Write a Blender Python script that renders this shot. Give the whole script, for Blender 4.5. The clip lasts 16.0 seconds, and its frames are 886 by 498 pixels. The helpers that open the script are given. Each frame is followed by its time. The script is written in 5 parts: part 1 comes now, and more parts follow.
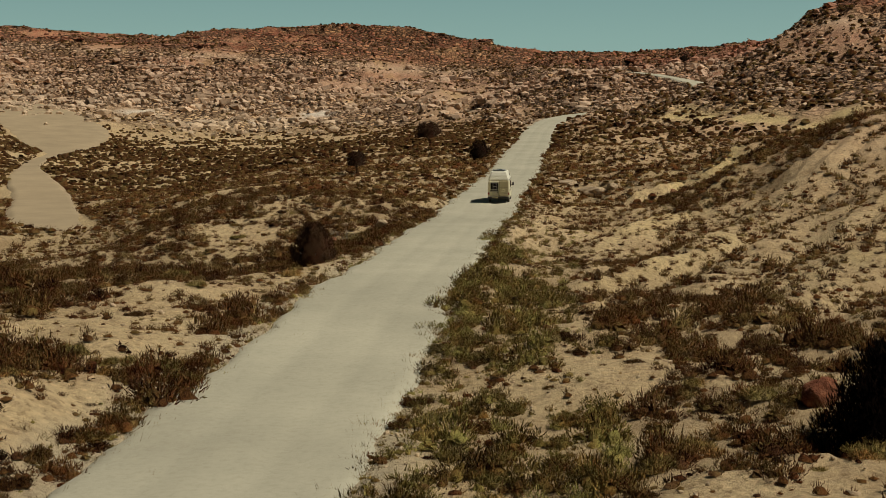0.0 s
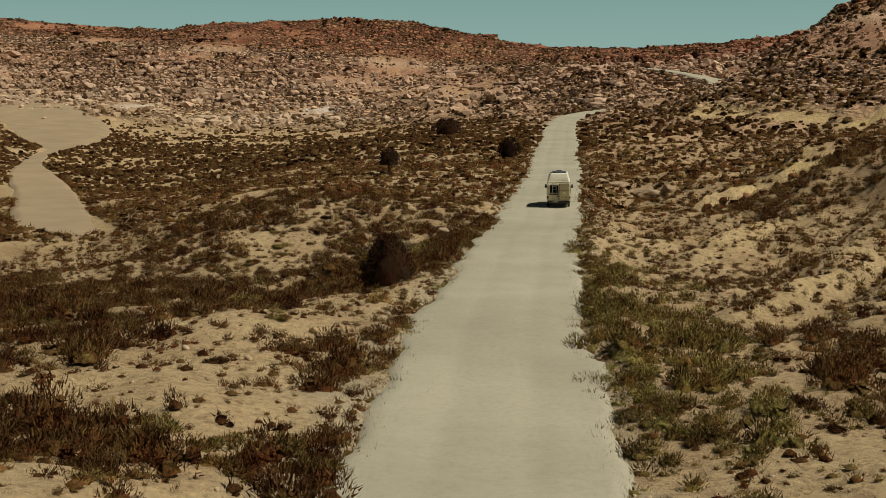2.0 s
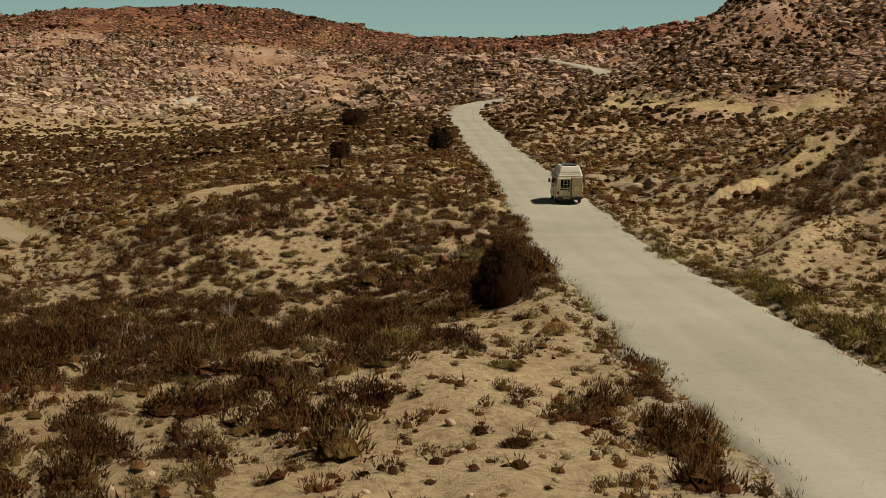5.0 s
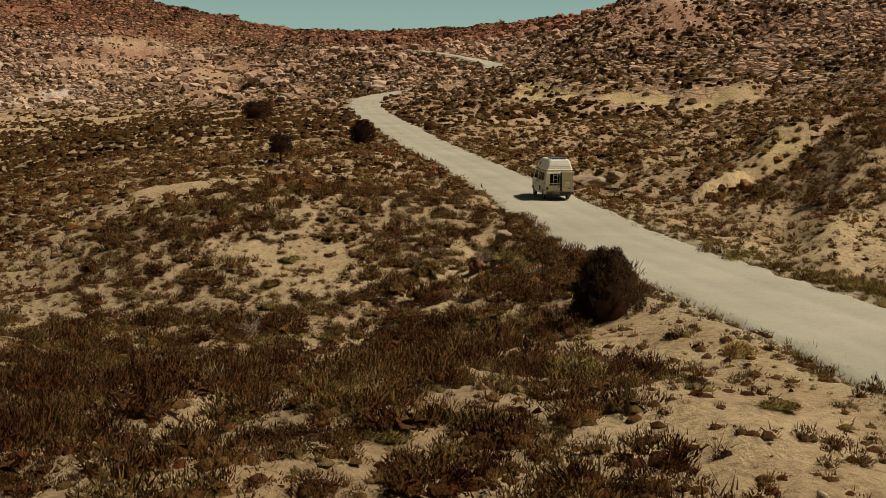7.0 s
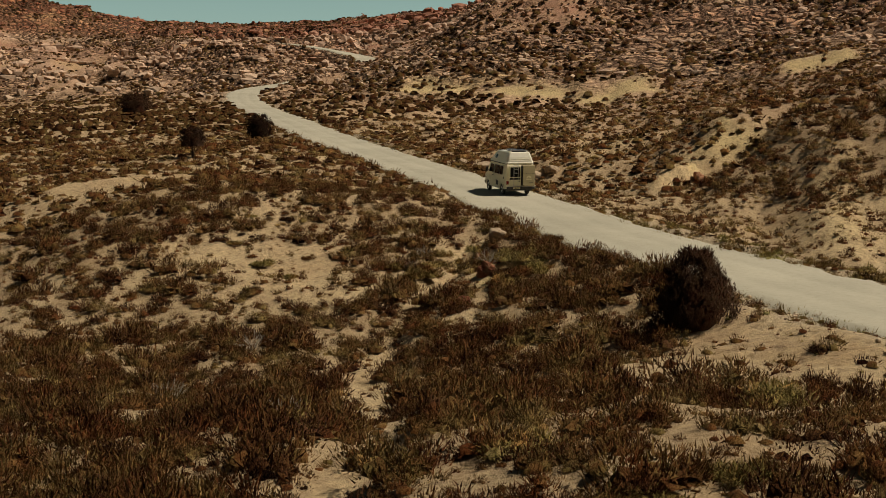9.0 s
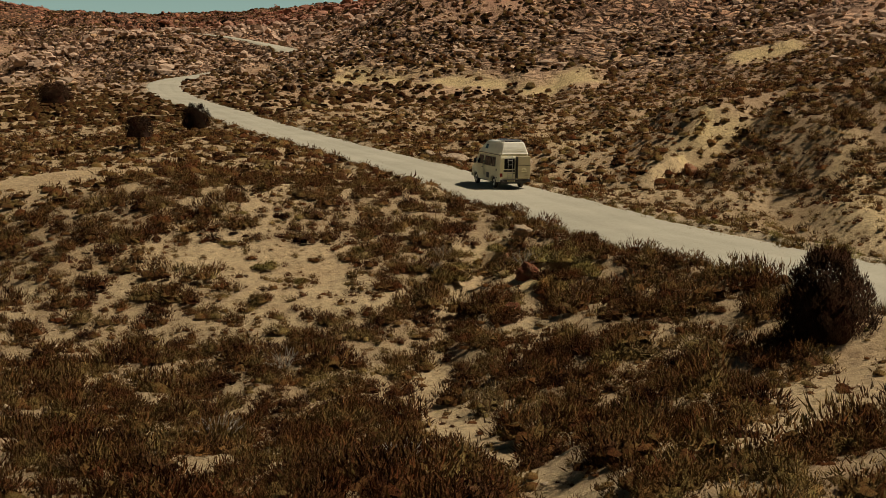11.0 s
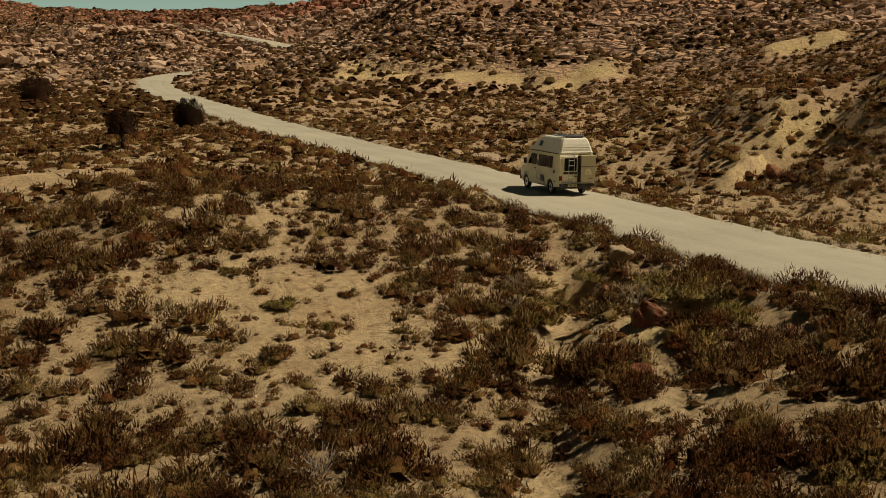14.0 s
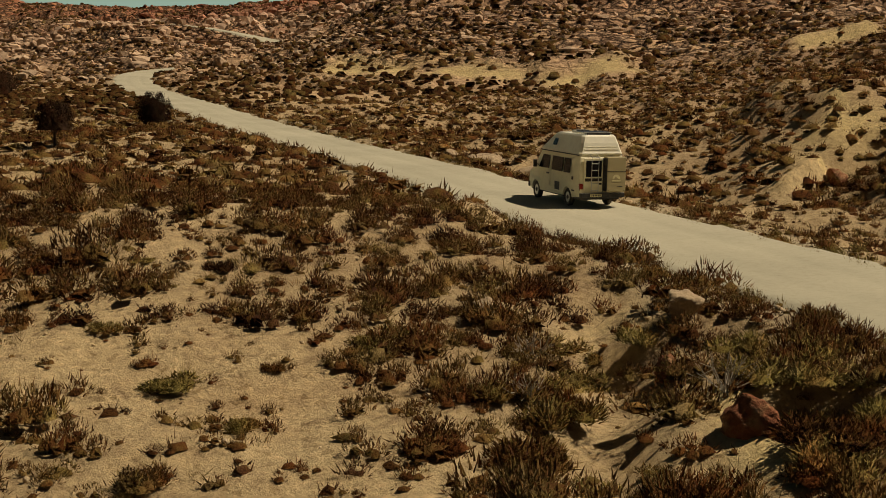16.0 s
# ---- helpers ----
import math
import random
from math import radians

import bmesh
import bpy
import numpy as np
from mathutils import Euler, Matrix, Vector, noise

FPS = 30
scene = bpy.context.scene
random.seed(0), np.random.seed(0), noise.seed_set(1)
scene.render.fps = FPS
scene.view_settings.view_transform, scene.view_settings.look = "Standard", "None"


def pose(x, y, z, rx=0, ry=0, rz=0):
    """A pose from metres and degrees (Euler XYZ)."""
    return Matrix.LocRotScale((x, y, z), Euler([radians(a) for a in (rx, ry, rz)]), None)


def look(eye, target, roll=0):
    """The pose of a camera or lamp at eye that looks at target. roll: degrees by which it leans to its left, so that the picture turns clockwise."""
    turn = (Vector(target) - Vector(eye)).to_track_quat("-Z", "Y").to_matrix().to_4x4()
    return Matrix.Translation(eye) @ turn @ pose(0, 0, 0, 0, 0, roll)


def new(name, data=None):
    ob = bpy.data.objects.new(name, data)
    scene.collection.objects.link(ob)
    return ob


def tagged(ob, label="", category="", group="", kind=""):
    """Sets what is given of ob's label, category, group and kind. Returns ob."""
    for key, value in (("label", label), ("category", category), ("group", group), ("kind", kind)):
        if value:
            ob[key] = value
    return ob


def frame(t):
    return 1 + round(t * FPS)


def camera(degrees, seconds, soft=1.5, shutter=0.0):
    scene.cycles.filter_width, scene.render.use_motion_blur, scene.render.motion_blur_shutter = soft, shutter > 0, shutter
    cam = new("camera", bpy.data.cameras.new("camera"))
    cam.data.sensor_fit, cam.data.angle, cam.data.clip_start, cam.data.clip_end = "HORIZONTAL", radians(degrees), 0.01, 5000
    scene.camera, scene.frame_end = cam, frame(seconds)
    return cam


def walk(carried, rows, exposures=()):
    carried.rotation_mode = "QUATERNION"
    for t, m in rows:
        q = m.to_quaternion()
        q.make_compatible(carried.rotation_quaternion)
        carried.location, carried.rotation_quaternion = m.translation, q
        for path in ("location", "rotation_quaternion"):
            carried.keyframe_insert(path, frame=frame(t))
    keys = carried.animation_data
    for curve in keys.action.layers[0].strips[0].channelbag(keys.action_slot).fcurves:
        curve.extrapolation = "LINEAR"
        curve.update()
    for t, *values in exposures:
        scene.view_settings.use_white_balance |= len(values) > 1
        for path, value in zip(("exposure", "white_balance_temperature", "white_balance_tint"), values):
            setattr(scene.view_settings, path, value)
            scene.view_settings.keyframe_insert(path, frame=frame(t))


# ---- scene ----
cam = camera(40.0, 16.0, 0.75)
METRES, EYE, TILT, LEAN, TURN = 79.2, 8.516, -5.0, 0.0, 0.0
ROWS = [
    (0.0, 0.0, 0.0, 0.0, -0.0, 0.0, 0.0),
    (0.5, -0.0105, 0.0321, 0.0032, 0.03, -0.02, -0.1),
    (1.0, -0.0251, 0.0641, 0.0066, 0.03, -0.07, -0.18),
    (1.5, -0.0416, 0.0907, 0.0095, -0.08, -0.11, -0.21),
    (2.0, -0.0622, 0.117, 0.0122, -0.38, -0.17, -0.22),
    (2.5, -0.0831, 0.1388, 0.0142, -0.72, -0.24, -0.19),
    (3.0, -0.107, 0.1612, 0.0165, -1.17, -0.34, -0.11),
    (3.5, -0.1299, 0.1827, 0.0183, -2.12, -0.42, 0.01),
    (4.0, -0.1547, 0.2072, 0.0201, -3.63, -0.47, 0.17),
    (4.5, -0.1772, 0.2322, 0.0211, -5.7, -0.52, 0.36),
    (7.0, -0.2876, 0.3578, 0.0285, -14.24, -0.95, 1.3),
    (7.5, -0.3049, 0.3802, 0.0294, -15.79, -1.03, 1.46),
    (8.0, -0.3221, 0.405, 0.0304, -17.73, -1.13, 1.67),
    (8.5, -0.3361, 0.428, 0.0314, -19.58, -1.22, 1.81),
    (11.0, -0.3774, 0.5438, 0.0354, -25.78, -1.75, 2.19),
    (11.5, -0.3792, 0.5642, 0.0365, -25.91, -1.78, 2.24),
    (12.0, -0.3772, 0.5887, 0.0376, -25.96, -1.8, 2.29),
    (12.5, -0.3716, 0.6133, 0.0387, -25.99, -1.78, 2.28),
    (13.0, -0.3622, 0.6421, 0.0399, -26.02, -1.76, 2.28),
    (13.5, -0.3506, 0.6703, 0.0411, -26.05, -1.73, 2.27),
    (14.0, -0.3354, 0.703, 0.0429, -26.08, -1.72, 2.24),
    (14.5, -0.3192, 0.7348, 0.0448, -26.09, -1.7, 2.2),
    (15.0, -0.3002, 0.7708, 0.0467, -26.12, -1.69, 2.17),
    (15.5, -0.2817, 0.8049, 0.0484, -26.14, -1.69, 2.14),
    (16.0, -0.261, 0.8434, 0.0502, -26.17, -1.67, 2.06),
]
EXPOSURES = [(0.0, -0.08, 6400, 10), (3.5, -0.05, 6500, 11), (7.5, 0.03, 6700, 15), (11.0, -0.05, 6850, 16), (16.0, -0.03, 7700, 14)]
walk(cam, [(t, pose(0, 0, EYE, TILT, LEAN, TURN) @ pose(METRES * x, METRES * y, METRES * z, 90 + pitch, roll, yaw)) for t, x, y, z, yaw, pitch, roll in ROWS], EXPOSURES)

# ---- light ----
SUN_ELEVATION, SUN_AZIMUTH = 54.0, 112.0     # degrees; the azimuth runs clockwise from +y
world = bpy.data.worlds.new("sky")
scene.world = world
world.use_nodes = True
wn, wl = world.node_tree.nodes, world.node_tree.links
sky = wn.new("ShaderNodeTexSky")
sky.sky_type, sky.sun_disc = "NISHITA", False
sky.sun_elevation, sky.sun_rotation = radians(SUN_ELEVATION), radians(SUN_AZIMUTH)
sky.dust_density, sky.ozone_density, sky.altitude = 2.5, 1.0, 500
haze = wn.new("ShaderNodeMix")
haze.data_type, haze.blend_type = "RGBA", "MULTIPLY"
haze.inputs[0].default_value, haze.inputs[7].default_value = 1.0, (0.95, 1.0, 1.0, 1)
wl.new(sky.outputs[0], haze.inputs[6])
wl.new(haze.outputs[2], wn["Background"].inputs[0])
wn["Background"].inputs[1].default_value = 0.0045
sun = new("sun", bpy.data.lights.new("sun", "SUN"))
sun.data.energy, sun.data.angle, sun.data.color = 3.55, radians(0.5), (1.0, 0.93, 0.80)
e, a = radians(SUN_ELEVATION), radians(SUN_AZIMUTH)
sun_way = Vector((math.sin(a) * math.cos(e), math.cos(a) * math.cos(e), math.sin(e)))
sun.matrix_world = look(sun_way * 200, (0, 0, 0))


# ---- materials ----
def material(name, rough=0.9, metal=0.0, base=(0.5, 0.5, 0.5)):
    m = bpy.data.materials.new(name)
    m.use_nodes = True
    b = m.node_tree.nodes["Principled BSDF"]
    b.inputs["Roughness"].default_value, b.inputs["Metallic"].default_value = rough, metal
    b.inputs["Base Color"].default_value = (*base, 1)
    b.inputs["Specular IOR Level"].default_value = 0.25
    return m, m.node_tree.nodes, m.node_tree.links, b


def noise_node(nodes, links, scale, detail=6.0, rough=0.6, warp=0.0):
    n = nodes.new("ShaderNodeTexNoise")
    n.inputs["Scale"].default_value, n.inputs["Detail"].default_value = scale, detail
    n.inputs["Roughness"].default_value, n.inputs["Distortion"].default_value = rough, warp
    g = nodes.new("ShaderNodeNewGeometry")
    links.new(g.outputs["Position"], n.inputs["Vector"])
    return n


def ramp(nodes, links, source, stops):
    r = nodes.new("ShaderNodeValToRGB")
    while len(r.color_ramp.elements) < len(stops):
        r.color_ramp.elements.new(0.5)
    for el, (p, c) in zip(r.color_ramp.elements, stops):
        el.position, el.color = p, (*c, 1) if len(c) == 3 else c
    links.new(source, r.inputs["Fac"])
    return r


def mix(nodes, links, fac, a, b, blend="MIX"):
    m = nodes.new("ShaderNodeMix")
    m.data_type, m.blend_type = "RGBA", blend
    for sock, v in ((m.inputs[0], fac), (m.inputs[6], a), (m.inputs[7], b)):
        if isinstance(v, (int, float)):
            sock.default_value = v
        elif isinstance(v, tuple):
            sock.default_value = (*v, 1)
        else:
            links.new(v, sock)
    return m.outputs[2]


def bump(nodes, links, b, height, strength, distance):
    n = nodes.new("ShaderNodeBump")
    n.inputs["Strength"].default_value, n.inputs["Distance"].default_value = strength, distance
    links.new(height, n.inputs["Height"])
    links.new(n.outputs[0], b.inputs["Normal"])


def math_node(nodes, links, op, a, b=0.0):
    n = nodes.new("ShaderNodeMath")
    n.operation = op
    for sock, v in zip(n.inputs, (a, b)):
        if isinstance(v, (int, float)):
            sock.default_value = v
        else:
            links.new(v, sock)
    return n.outputs[0]


def ground_material():
    """Sandy marl low down, tan and yellow benches above it, red beds under the crests."""
    m, n, l, b = material("badland_ground", 0.95)
    geo = n.new("ShaderNodeNewGeometry")
    sep = n.new("ShaderNodeSeparateXYZ")
    l.new(geo.outputs["Position"], sep.inputs[0])
    wide = noise_node(n, l, 0.022, 5, 0.6, 0.4)
    mid = noise_node(n, l, 0.28, 6, 0.65)
    fine = noise_node(n, l, 3.5, 7, 0.7)
    grit = noise_node(n, l, 22.0, 4, 0.7)
    # height in the beds, bent a little by the wide noise
    lift = math_node(n, l, "MULTIPLY", wide.outputs[0], 5.0)
    dip = math_node(n, l, "MULTIPLY", math_node(n, l, "ADD", sep.outputs[0], 60.0), 0.06)
    level = math_node(n, l, "ADD", math_node(n, l, "ADD", sep.outputs[2], dip), math_node(n, l, "SUBTRACT", lift, 2.5))
    unit = math_node(n, l, "DIVIDE", level, 64.0)
    beds = ramp(n, l, unit, [(0.0, (0.572, 0.44, 0.242)), (0.16, (0.55, 0.407, 0.228)), (0.30, (0.51, 0.335, 0.205)), (0.44, (0.52, 0.34, 0.22)), (0.54, (0.48, 0.29, 0.185)), (0.60, (0.43, 0.235, 0.145)),
                             (0.655, (0.56, 0.39, 0.26)), (0.70, (0.44, 0.235, 0.135)), (0.735, (0.33, 0.125, 0.07)), (0.79, (0.44, 0.205, 0.115)), (0.85, (0.29, 0.092, 0.05)), (0.95, (0.37, 0.15, 0.08))])
    soil = mix(n, l, ramp(n, l, mid.outputs[0], [(0.46, (0, 0, 0)), (0.70, (0.7, 0.7, 0.7))]).outputs[0], beds.outputs[0], (0.42, 0.28, 0.145))
    ochre = noise_node(n, l, 0.06, 4, 0.55)
    soil = mix(n, l, ramp(n, l, ochre.outputs[0], [(0.55, (0, 0, 0)), (0.7, (0.5, 0.5, 0.5))]).outputs[0], soil, (0.46, 0.31, 0.135))
    att = n.new("ShaderNodeAttribute")
    att.attribute_name = "clay"
    soil = mix(n, l, math_node(n, l, "MULTIPLY", att.outputs["Fac"], 0.9), soil, (0.64, 0.50, 0.24))
    bed = n.new("ShaderNodeAttribute")
    bed.attribute_name = "chalk"
    soil = mix(n, l, math_node(n, l, "MULTIPLY", bed.outputs["Fac"], 0.9), soil, (0.70, 0.63, 0.52))
    tone = ramp(n, l, fine.outputs[0], [(0.30, (0.48, 0.45, 0.42)), (0.42, (0.88, 0.87, 0.86)), (0.55, (1.04, 1.04, 1.03)), (0.72, (1.2, 1.19, 1.16))])
    soil = mix(n, l, 1.0, soil, tone.outputs[0], "MULTIPLY")
    # flecks of dry plant litter at random
    litter_and_shade = noise_node(n, l, 1.1, 8, 0.75)
    soil = mix(n, l, ramp(n, l, litter_and_shade.outputs[0], [(0.56, (0, 0, 0)), (0.64, (0.6, 0.6, 0.6))]).outputs[0], soil, (0.22, 0.14, 0.075))
    # crumbs and pebbles on the bare soil
    crumb = n.new("ShaderNodeTexVoronoi")
    crumb.inputs["Scale"].default_value = 7.5
    l.new(geo.outputs["Position"], crumb.inputs["Vector"])
    crumb_hue = n.new("ShaderNodeSeparateColor")
    l.new(crumb.outputs["Color"], crumb_hue.inputs[0])
    soil = mix(n, l, 1.0, soil, ramp(n, l, crumb_hue.outputs[0], [(0.0, (0.70, 0.66, 0.60)), (0.16, (0.96, 0.95, 0.94)), (0.8, (1.03, 1.03, 1.02)), (1.0, (1.15, 1.14, 1.12))]).outputs[0], "MULTIPLY")
    # dead litter under thick scrub, with the shade there put into the brown
    scrub_shade = n.new("ShaderNodeAttribute")
    scrub_shade.attribute_name = "litter_and_shade"
    soil = mix(n, l, math_node(n, l, "MULTIPLY", scrub_shade.outputs["Fac"], 0.30), soil, (0.20, 0.125, 0.065))
    powder = n.new("ShaderNodeAttribute")
    powder.attribute_name = "dust"
    soil = mix(n, l, math_node(n, l, "MULTIPLY", powder.outputs["Fac"], 0.7), soil, (0.49, 0.42, 0.285))
    # rubble and thin ledges on the stony hillsides: broken cells, flatter than wide
    stony = n.new("ShaderNodeAttribute")
    stony.attribute_name = "stony"
    bend = n.new("ShaderNodeVectorMath")
    bend.operation = "MULTIPLY_ADD"
    bend.inputs[1].default_value = (0.42, 0.42, 0.72)
    l.new(geo.outputs["Position"], bend.inputs[0])
    l.new(noise_node(n, l, 0.5, 4, 0.65).outputs["Color"], bend.inputs[2])
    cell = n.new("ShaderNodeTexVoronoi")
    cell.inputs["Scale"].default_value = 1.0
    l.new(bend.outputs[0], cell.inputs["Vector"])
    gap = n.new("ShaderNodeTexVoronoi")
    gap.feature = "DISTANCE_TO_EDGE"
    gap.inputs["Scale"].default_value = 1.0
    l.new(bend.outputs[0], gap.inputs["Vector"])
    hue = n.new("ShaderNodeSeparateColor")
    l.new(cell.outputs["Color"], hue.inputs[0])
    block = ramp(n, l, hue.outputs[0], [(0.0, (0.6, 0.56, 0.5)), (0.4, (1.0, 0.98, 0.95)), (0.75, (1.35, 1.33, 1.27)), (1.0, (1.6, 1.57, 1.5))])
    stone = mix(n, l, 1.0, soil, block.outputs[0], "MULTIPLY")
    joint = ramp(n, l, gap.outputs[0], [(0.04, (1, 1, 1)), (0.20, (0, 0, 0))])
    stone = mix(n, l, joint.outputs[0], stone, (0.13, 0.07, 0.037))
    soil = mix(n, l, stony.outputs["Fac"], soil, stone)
    l.new(soil, b.inputs["Base Color"])
    h = math_node(n, l, "ADD", fine.outputs[0], math_node(n, l, "MULTIPLY", grit.outputs[0], 0.35))
    lumps = math_node(n, l, "MULTIPLY", ramp(n, l, gap.outputs[0], [(0.0, (0, 0, 0)), (0.3, (1, 1, 1))]).outputs[0], math_node(n, l, "MULTIPLY", stony.outputs["Fac"], 7.0))
    h = math_node(n, l, "SUBTRACT", h, math_node(n, l, "MULTIPLY", crumb.outputs["Distance"], 0.12))
    bump(n, l, b, math_node(n, l, "ADD", h, lumps), 0.9, 0.16)
    return m


def road_material(name, pale):
    m, n, l, b = material(name, 0.92)
    wide = noise_node(n, l, 0.16, 5, 0.6)
    fine = noise_node(n, l, 5.0, 6, 0.7)
    grit = noise_node(n, l, 38.0, 3, 0.7)
    col = ramp(n, l, wide.outputs[0], [(0.3, tuple(c * 0.84 for c in pale)), (0.7, tuple(c * 1.08 for c in pale))])
    tone = ramp(n, l, fine.outputs[0], [(0.28, (0.88, 0.87, 0.85)), (0.5, (1, 1, 1)), (0.75, (1.06, 1.06, 1.05))])
    col = mix(n, l, 1.0, col.outputs[0], tone.outputs[0], "MULTIPLY")
    stones = ramp(n, l, grit.outputs[0], [(0.30, (0.72, 0.70, 0.66)), (0.42, (1, 1, 1))])
    col = mix(n, l, 0.6, col, stones.outputs[0], "MULTIPLY")
    l.new(col, b.inputs["Base Color"])
    bump(n, l, b, math_node(n, l, "ADD", fine.outputs[0], math_node(n, l, "MULTIPLY", grit.outputs[0], 0.4)), 0.3, 0.04)
    return m


def leaf_material(name, colours, by_object=False):
    """Twigs and small leaves: tones from plant to plant, from twig to twig and within the foliage."""
    m, n, l, b = material(name, 1.0)
    b.inputs["Specular IOR Level"].default_value = 0.03
    geo = n.new("ShaderNodeNewGeometry")
    stops = [(i / max(1, len(colours) - 1), c) for i, c in enumerate(colours)]
    stretch = n.new("ShaderNodeVectorMath")
    stretch.operation = "MULTIPLY"
    stretch.inputs[1].default_value = (1.0, 1.0, 0.45)
    l.new(geo.outputs["Position"], stretch.inputs[0])
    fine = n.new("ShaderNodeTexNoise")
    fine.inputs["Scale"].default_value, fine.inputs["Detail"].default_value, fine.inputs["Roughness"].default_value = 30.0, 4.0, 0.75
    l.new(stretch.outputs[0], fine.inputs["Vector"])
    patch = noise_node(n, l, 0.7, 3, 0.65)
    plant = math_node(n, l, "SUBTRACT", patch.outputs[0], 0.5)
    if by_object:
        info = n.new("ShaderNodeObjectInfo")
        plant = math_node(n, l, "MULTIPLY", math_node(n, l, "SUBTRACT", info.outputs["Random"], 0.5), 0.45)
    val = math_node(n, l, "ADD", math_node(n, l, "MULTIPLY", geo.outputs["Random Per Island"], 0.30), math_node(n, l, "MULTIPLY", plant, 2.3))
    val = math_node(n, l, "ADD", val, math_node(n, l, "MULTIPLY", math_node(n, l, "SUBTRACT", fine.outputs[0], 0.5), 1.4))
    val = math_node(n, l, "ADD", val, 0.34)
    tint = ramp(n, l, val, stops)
    # rust-red, olive and grey plants side by side
    hue = noise_node(n, l, 1.15, 2, 0.5)
    shade = ramp(n, l, hue.outputs[0], [(0.30, (1.10, 0.84, 0.88)), (0.44, (1.0, 0.96, 1.1)), (0.56, (0.92, 1.04, 1.1)), (0.70, (1.06, 1.16, 1.7))])
    tinted = mix(n, l, 1.0, tint.outputs[0], shade.outputs[0], "MULTIPLY")
    l.new(tinted, b.inputs["Base Color"])
    bump(n, l, b, fine.outputs[0], 0.8, 0.05)
    # thin leaves let some of the light through
    thin, both = n.new("ShaderNodeBsdfTranslucent"), n.new("ShaderNodeMixShader")
    l.new(tinted, thin.inputs["Color"])
    both.inputs[0].default_value = 0.08
    l.new(b.outputs[0], both.inputs[1])
    l.new(thin.outputs[0], both.inputs[2])
    l.new(both.outputs[0], n["Material Output"].inputs["Surface"])
    return m


def rock_material():
    m, n, l, b = material("sandstone_rock", 0.92)
    geo = n.new("ShaderNodeNewGeometry")
    sep = n.new("ShaderNodeSeparateXYZ")
    l.new(geo.outputs["Position"], sep.inputs[0])
    dip = math_node(n, l, "MULTIPLY", math_node(n, l, "ADD", sep.outputs[0], 60.0), 0.06)
    unit = math_node(n, l, "DIVIDE", math_node(n, l, "ADD", sep.outputs[2], dip), 64.0)
    beds = ramp(n, l, unit, [(0.0, (0.56, 0.44, 0.28)), (0.3, (0.56, 0.415, 0.285)), (0.55, (0.53, 0.365, 0.25)), (0.665, (0.55, 0.385, 0.27)), (0.74, (0.38, 0.185, 0.115)), (0.95, (0.33, 0.135, 0.08))])
    rnd = ramp(n, l, geo.outputs["Random Per Island"], [(0.0, (0.6, 0.57, 0.53)), (0.4, (1, 1, 1)), (1.0, (1.28, 1.27, 1.25))])
    col = mix(n, l, 1.0, beds.outputs[0], rnd.outputs[0], "MULTIPLY")
    fine = noise_node(n, l, 2.2, 6, 0.7)
    col = mix(n, l, 1.0, col, ramp(n, l, fine.outputs[0], [(0.3, (0.7, 0.68, 0.65)), (0.6, (1.05, 1.05, 1.04))]).outputs[0], "MULTIPLY")
    l.new(col, b.inputs["Base Color"])
    bump(n, l, b, fine.outputs[0], 0.8, 0.12)
    return m


def earth_material():
    """Raw red-brown earth of the undercut banks, crumbling."""
    m, n, l, b = material("raw_red_earth", 0.95)
    rough = noise_node(n, l, 1.6, 6, 0.65)
    grain = noise_node(n, l, 9.0, 5, 0.7)
    col = ramp(n, l, rough.outputs[0], [(0.30, (0.20, 0.065, 0.032)), (0.50, (0.33, 0.13, 0.065)), (0.64, (0.47, 0.29, 0.15)), (0.75, (0.52, 0.37, 0.20))])
    tone = ramp(n, l, grain.outputs[0], [(0.3, (0.6, 0.58, 0.55)), (0.6, (1.08, 1.07, 1.05))])
    l.new(mix(n, l, 1.0, col.outputs[0], tone.outputs[0], "MULTIPLY"), b.inputs["Base Color"])
    bump(n, l, b, math_node(n, l, "ADD", rough.outputs[0], grain.outputs[0]), 0.9, 0.15)
    return m


EARTH = earth_material()
GROUND = ground_material()
ROAD = road_material("dusty_gravel", (0.465, 0.432, 0.315))
TRACK = road_material("bare_track_soil", (0.41, 0.315, 0.19))
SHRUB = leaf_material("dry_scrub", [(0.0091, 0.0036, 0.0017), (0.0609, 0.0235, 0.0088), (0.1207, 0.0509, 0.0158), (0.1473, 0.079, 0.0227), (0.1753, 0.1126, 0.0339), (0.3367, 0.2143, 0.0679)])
HILL_SHRUB = leaf_material("dark_hill_scrub", [(0.0056, 0.0022, 0.001), (0.0376, 0.0144, 0.0055), (0.0744, 0.0313, 0.0098), (0.0908, 0.0486, 0.0141), (0.1081, 0.0692, 0.0211), (0.2075, 0.1318, 0.0422)])
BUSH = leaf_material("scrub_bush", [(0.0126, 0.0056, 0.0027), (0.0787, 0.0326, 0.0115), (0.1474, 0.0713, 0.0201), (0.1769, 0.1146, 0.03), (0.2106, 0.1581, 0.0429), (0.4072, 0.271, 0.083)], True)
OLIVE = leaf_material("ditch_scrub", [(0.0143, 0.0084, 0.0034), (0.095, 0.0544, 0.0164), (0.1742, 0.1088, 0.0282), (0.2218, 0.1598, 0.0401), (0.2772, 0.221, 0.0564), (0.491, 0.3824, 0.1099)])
STRAW = leaf_material("straw_grass", [(0.17, 0.11, 0.04), (0.26, 0.17, 0.065), (0.40, 0.29, 0.12)])
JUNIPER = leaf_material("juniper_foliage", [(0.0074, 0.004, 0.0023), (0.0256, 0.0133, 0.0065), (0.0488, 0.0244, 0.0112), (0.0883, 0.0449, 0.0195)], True)
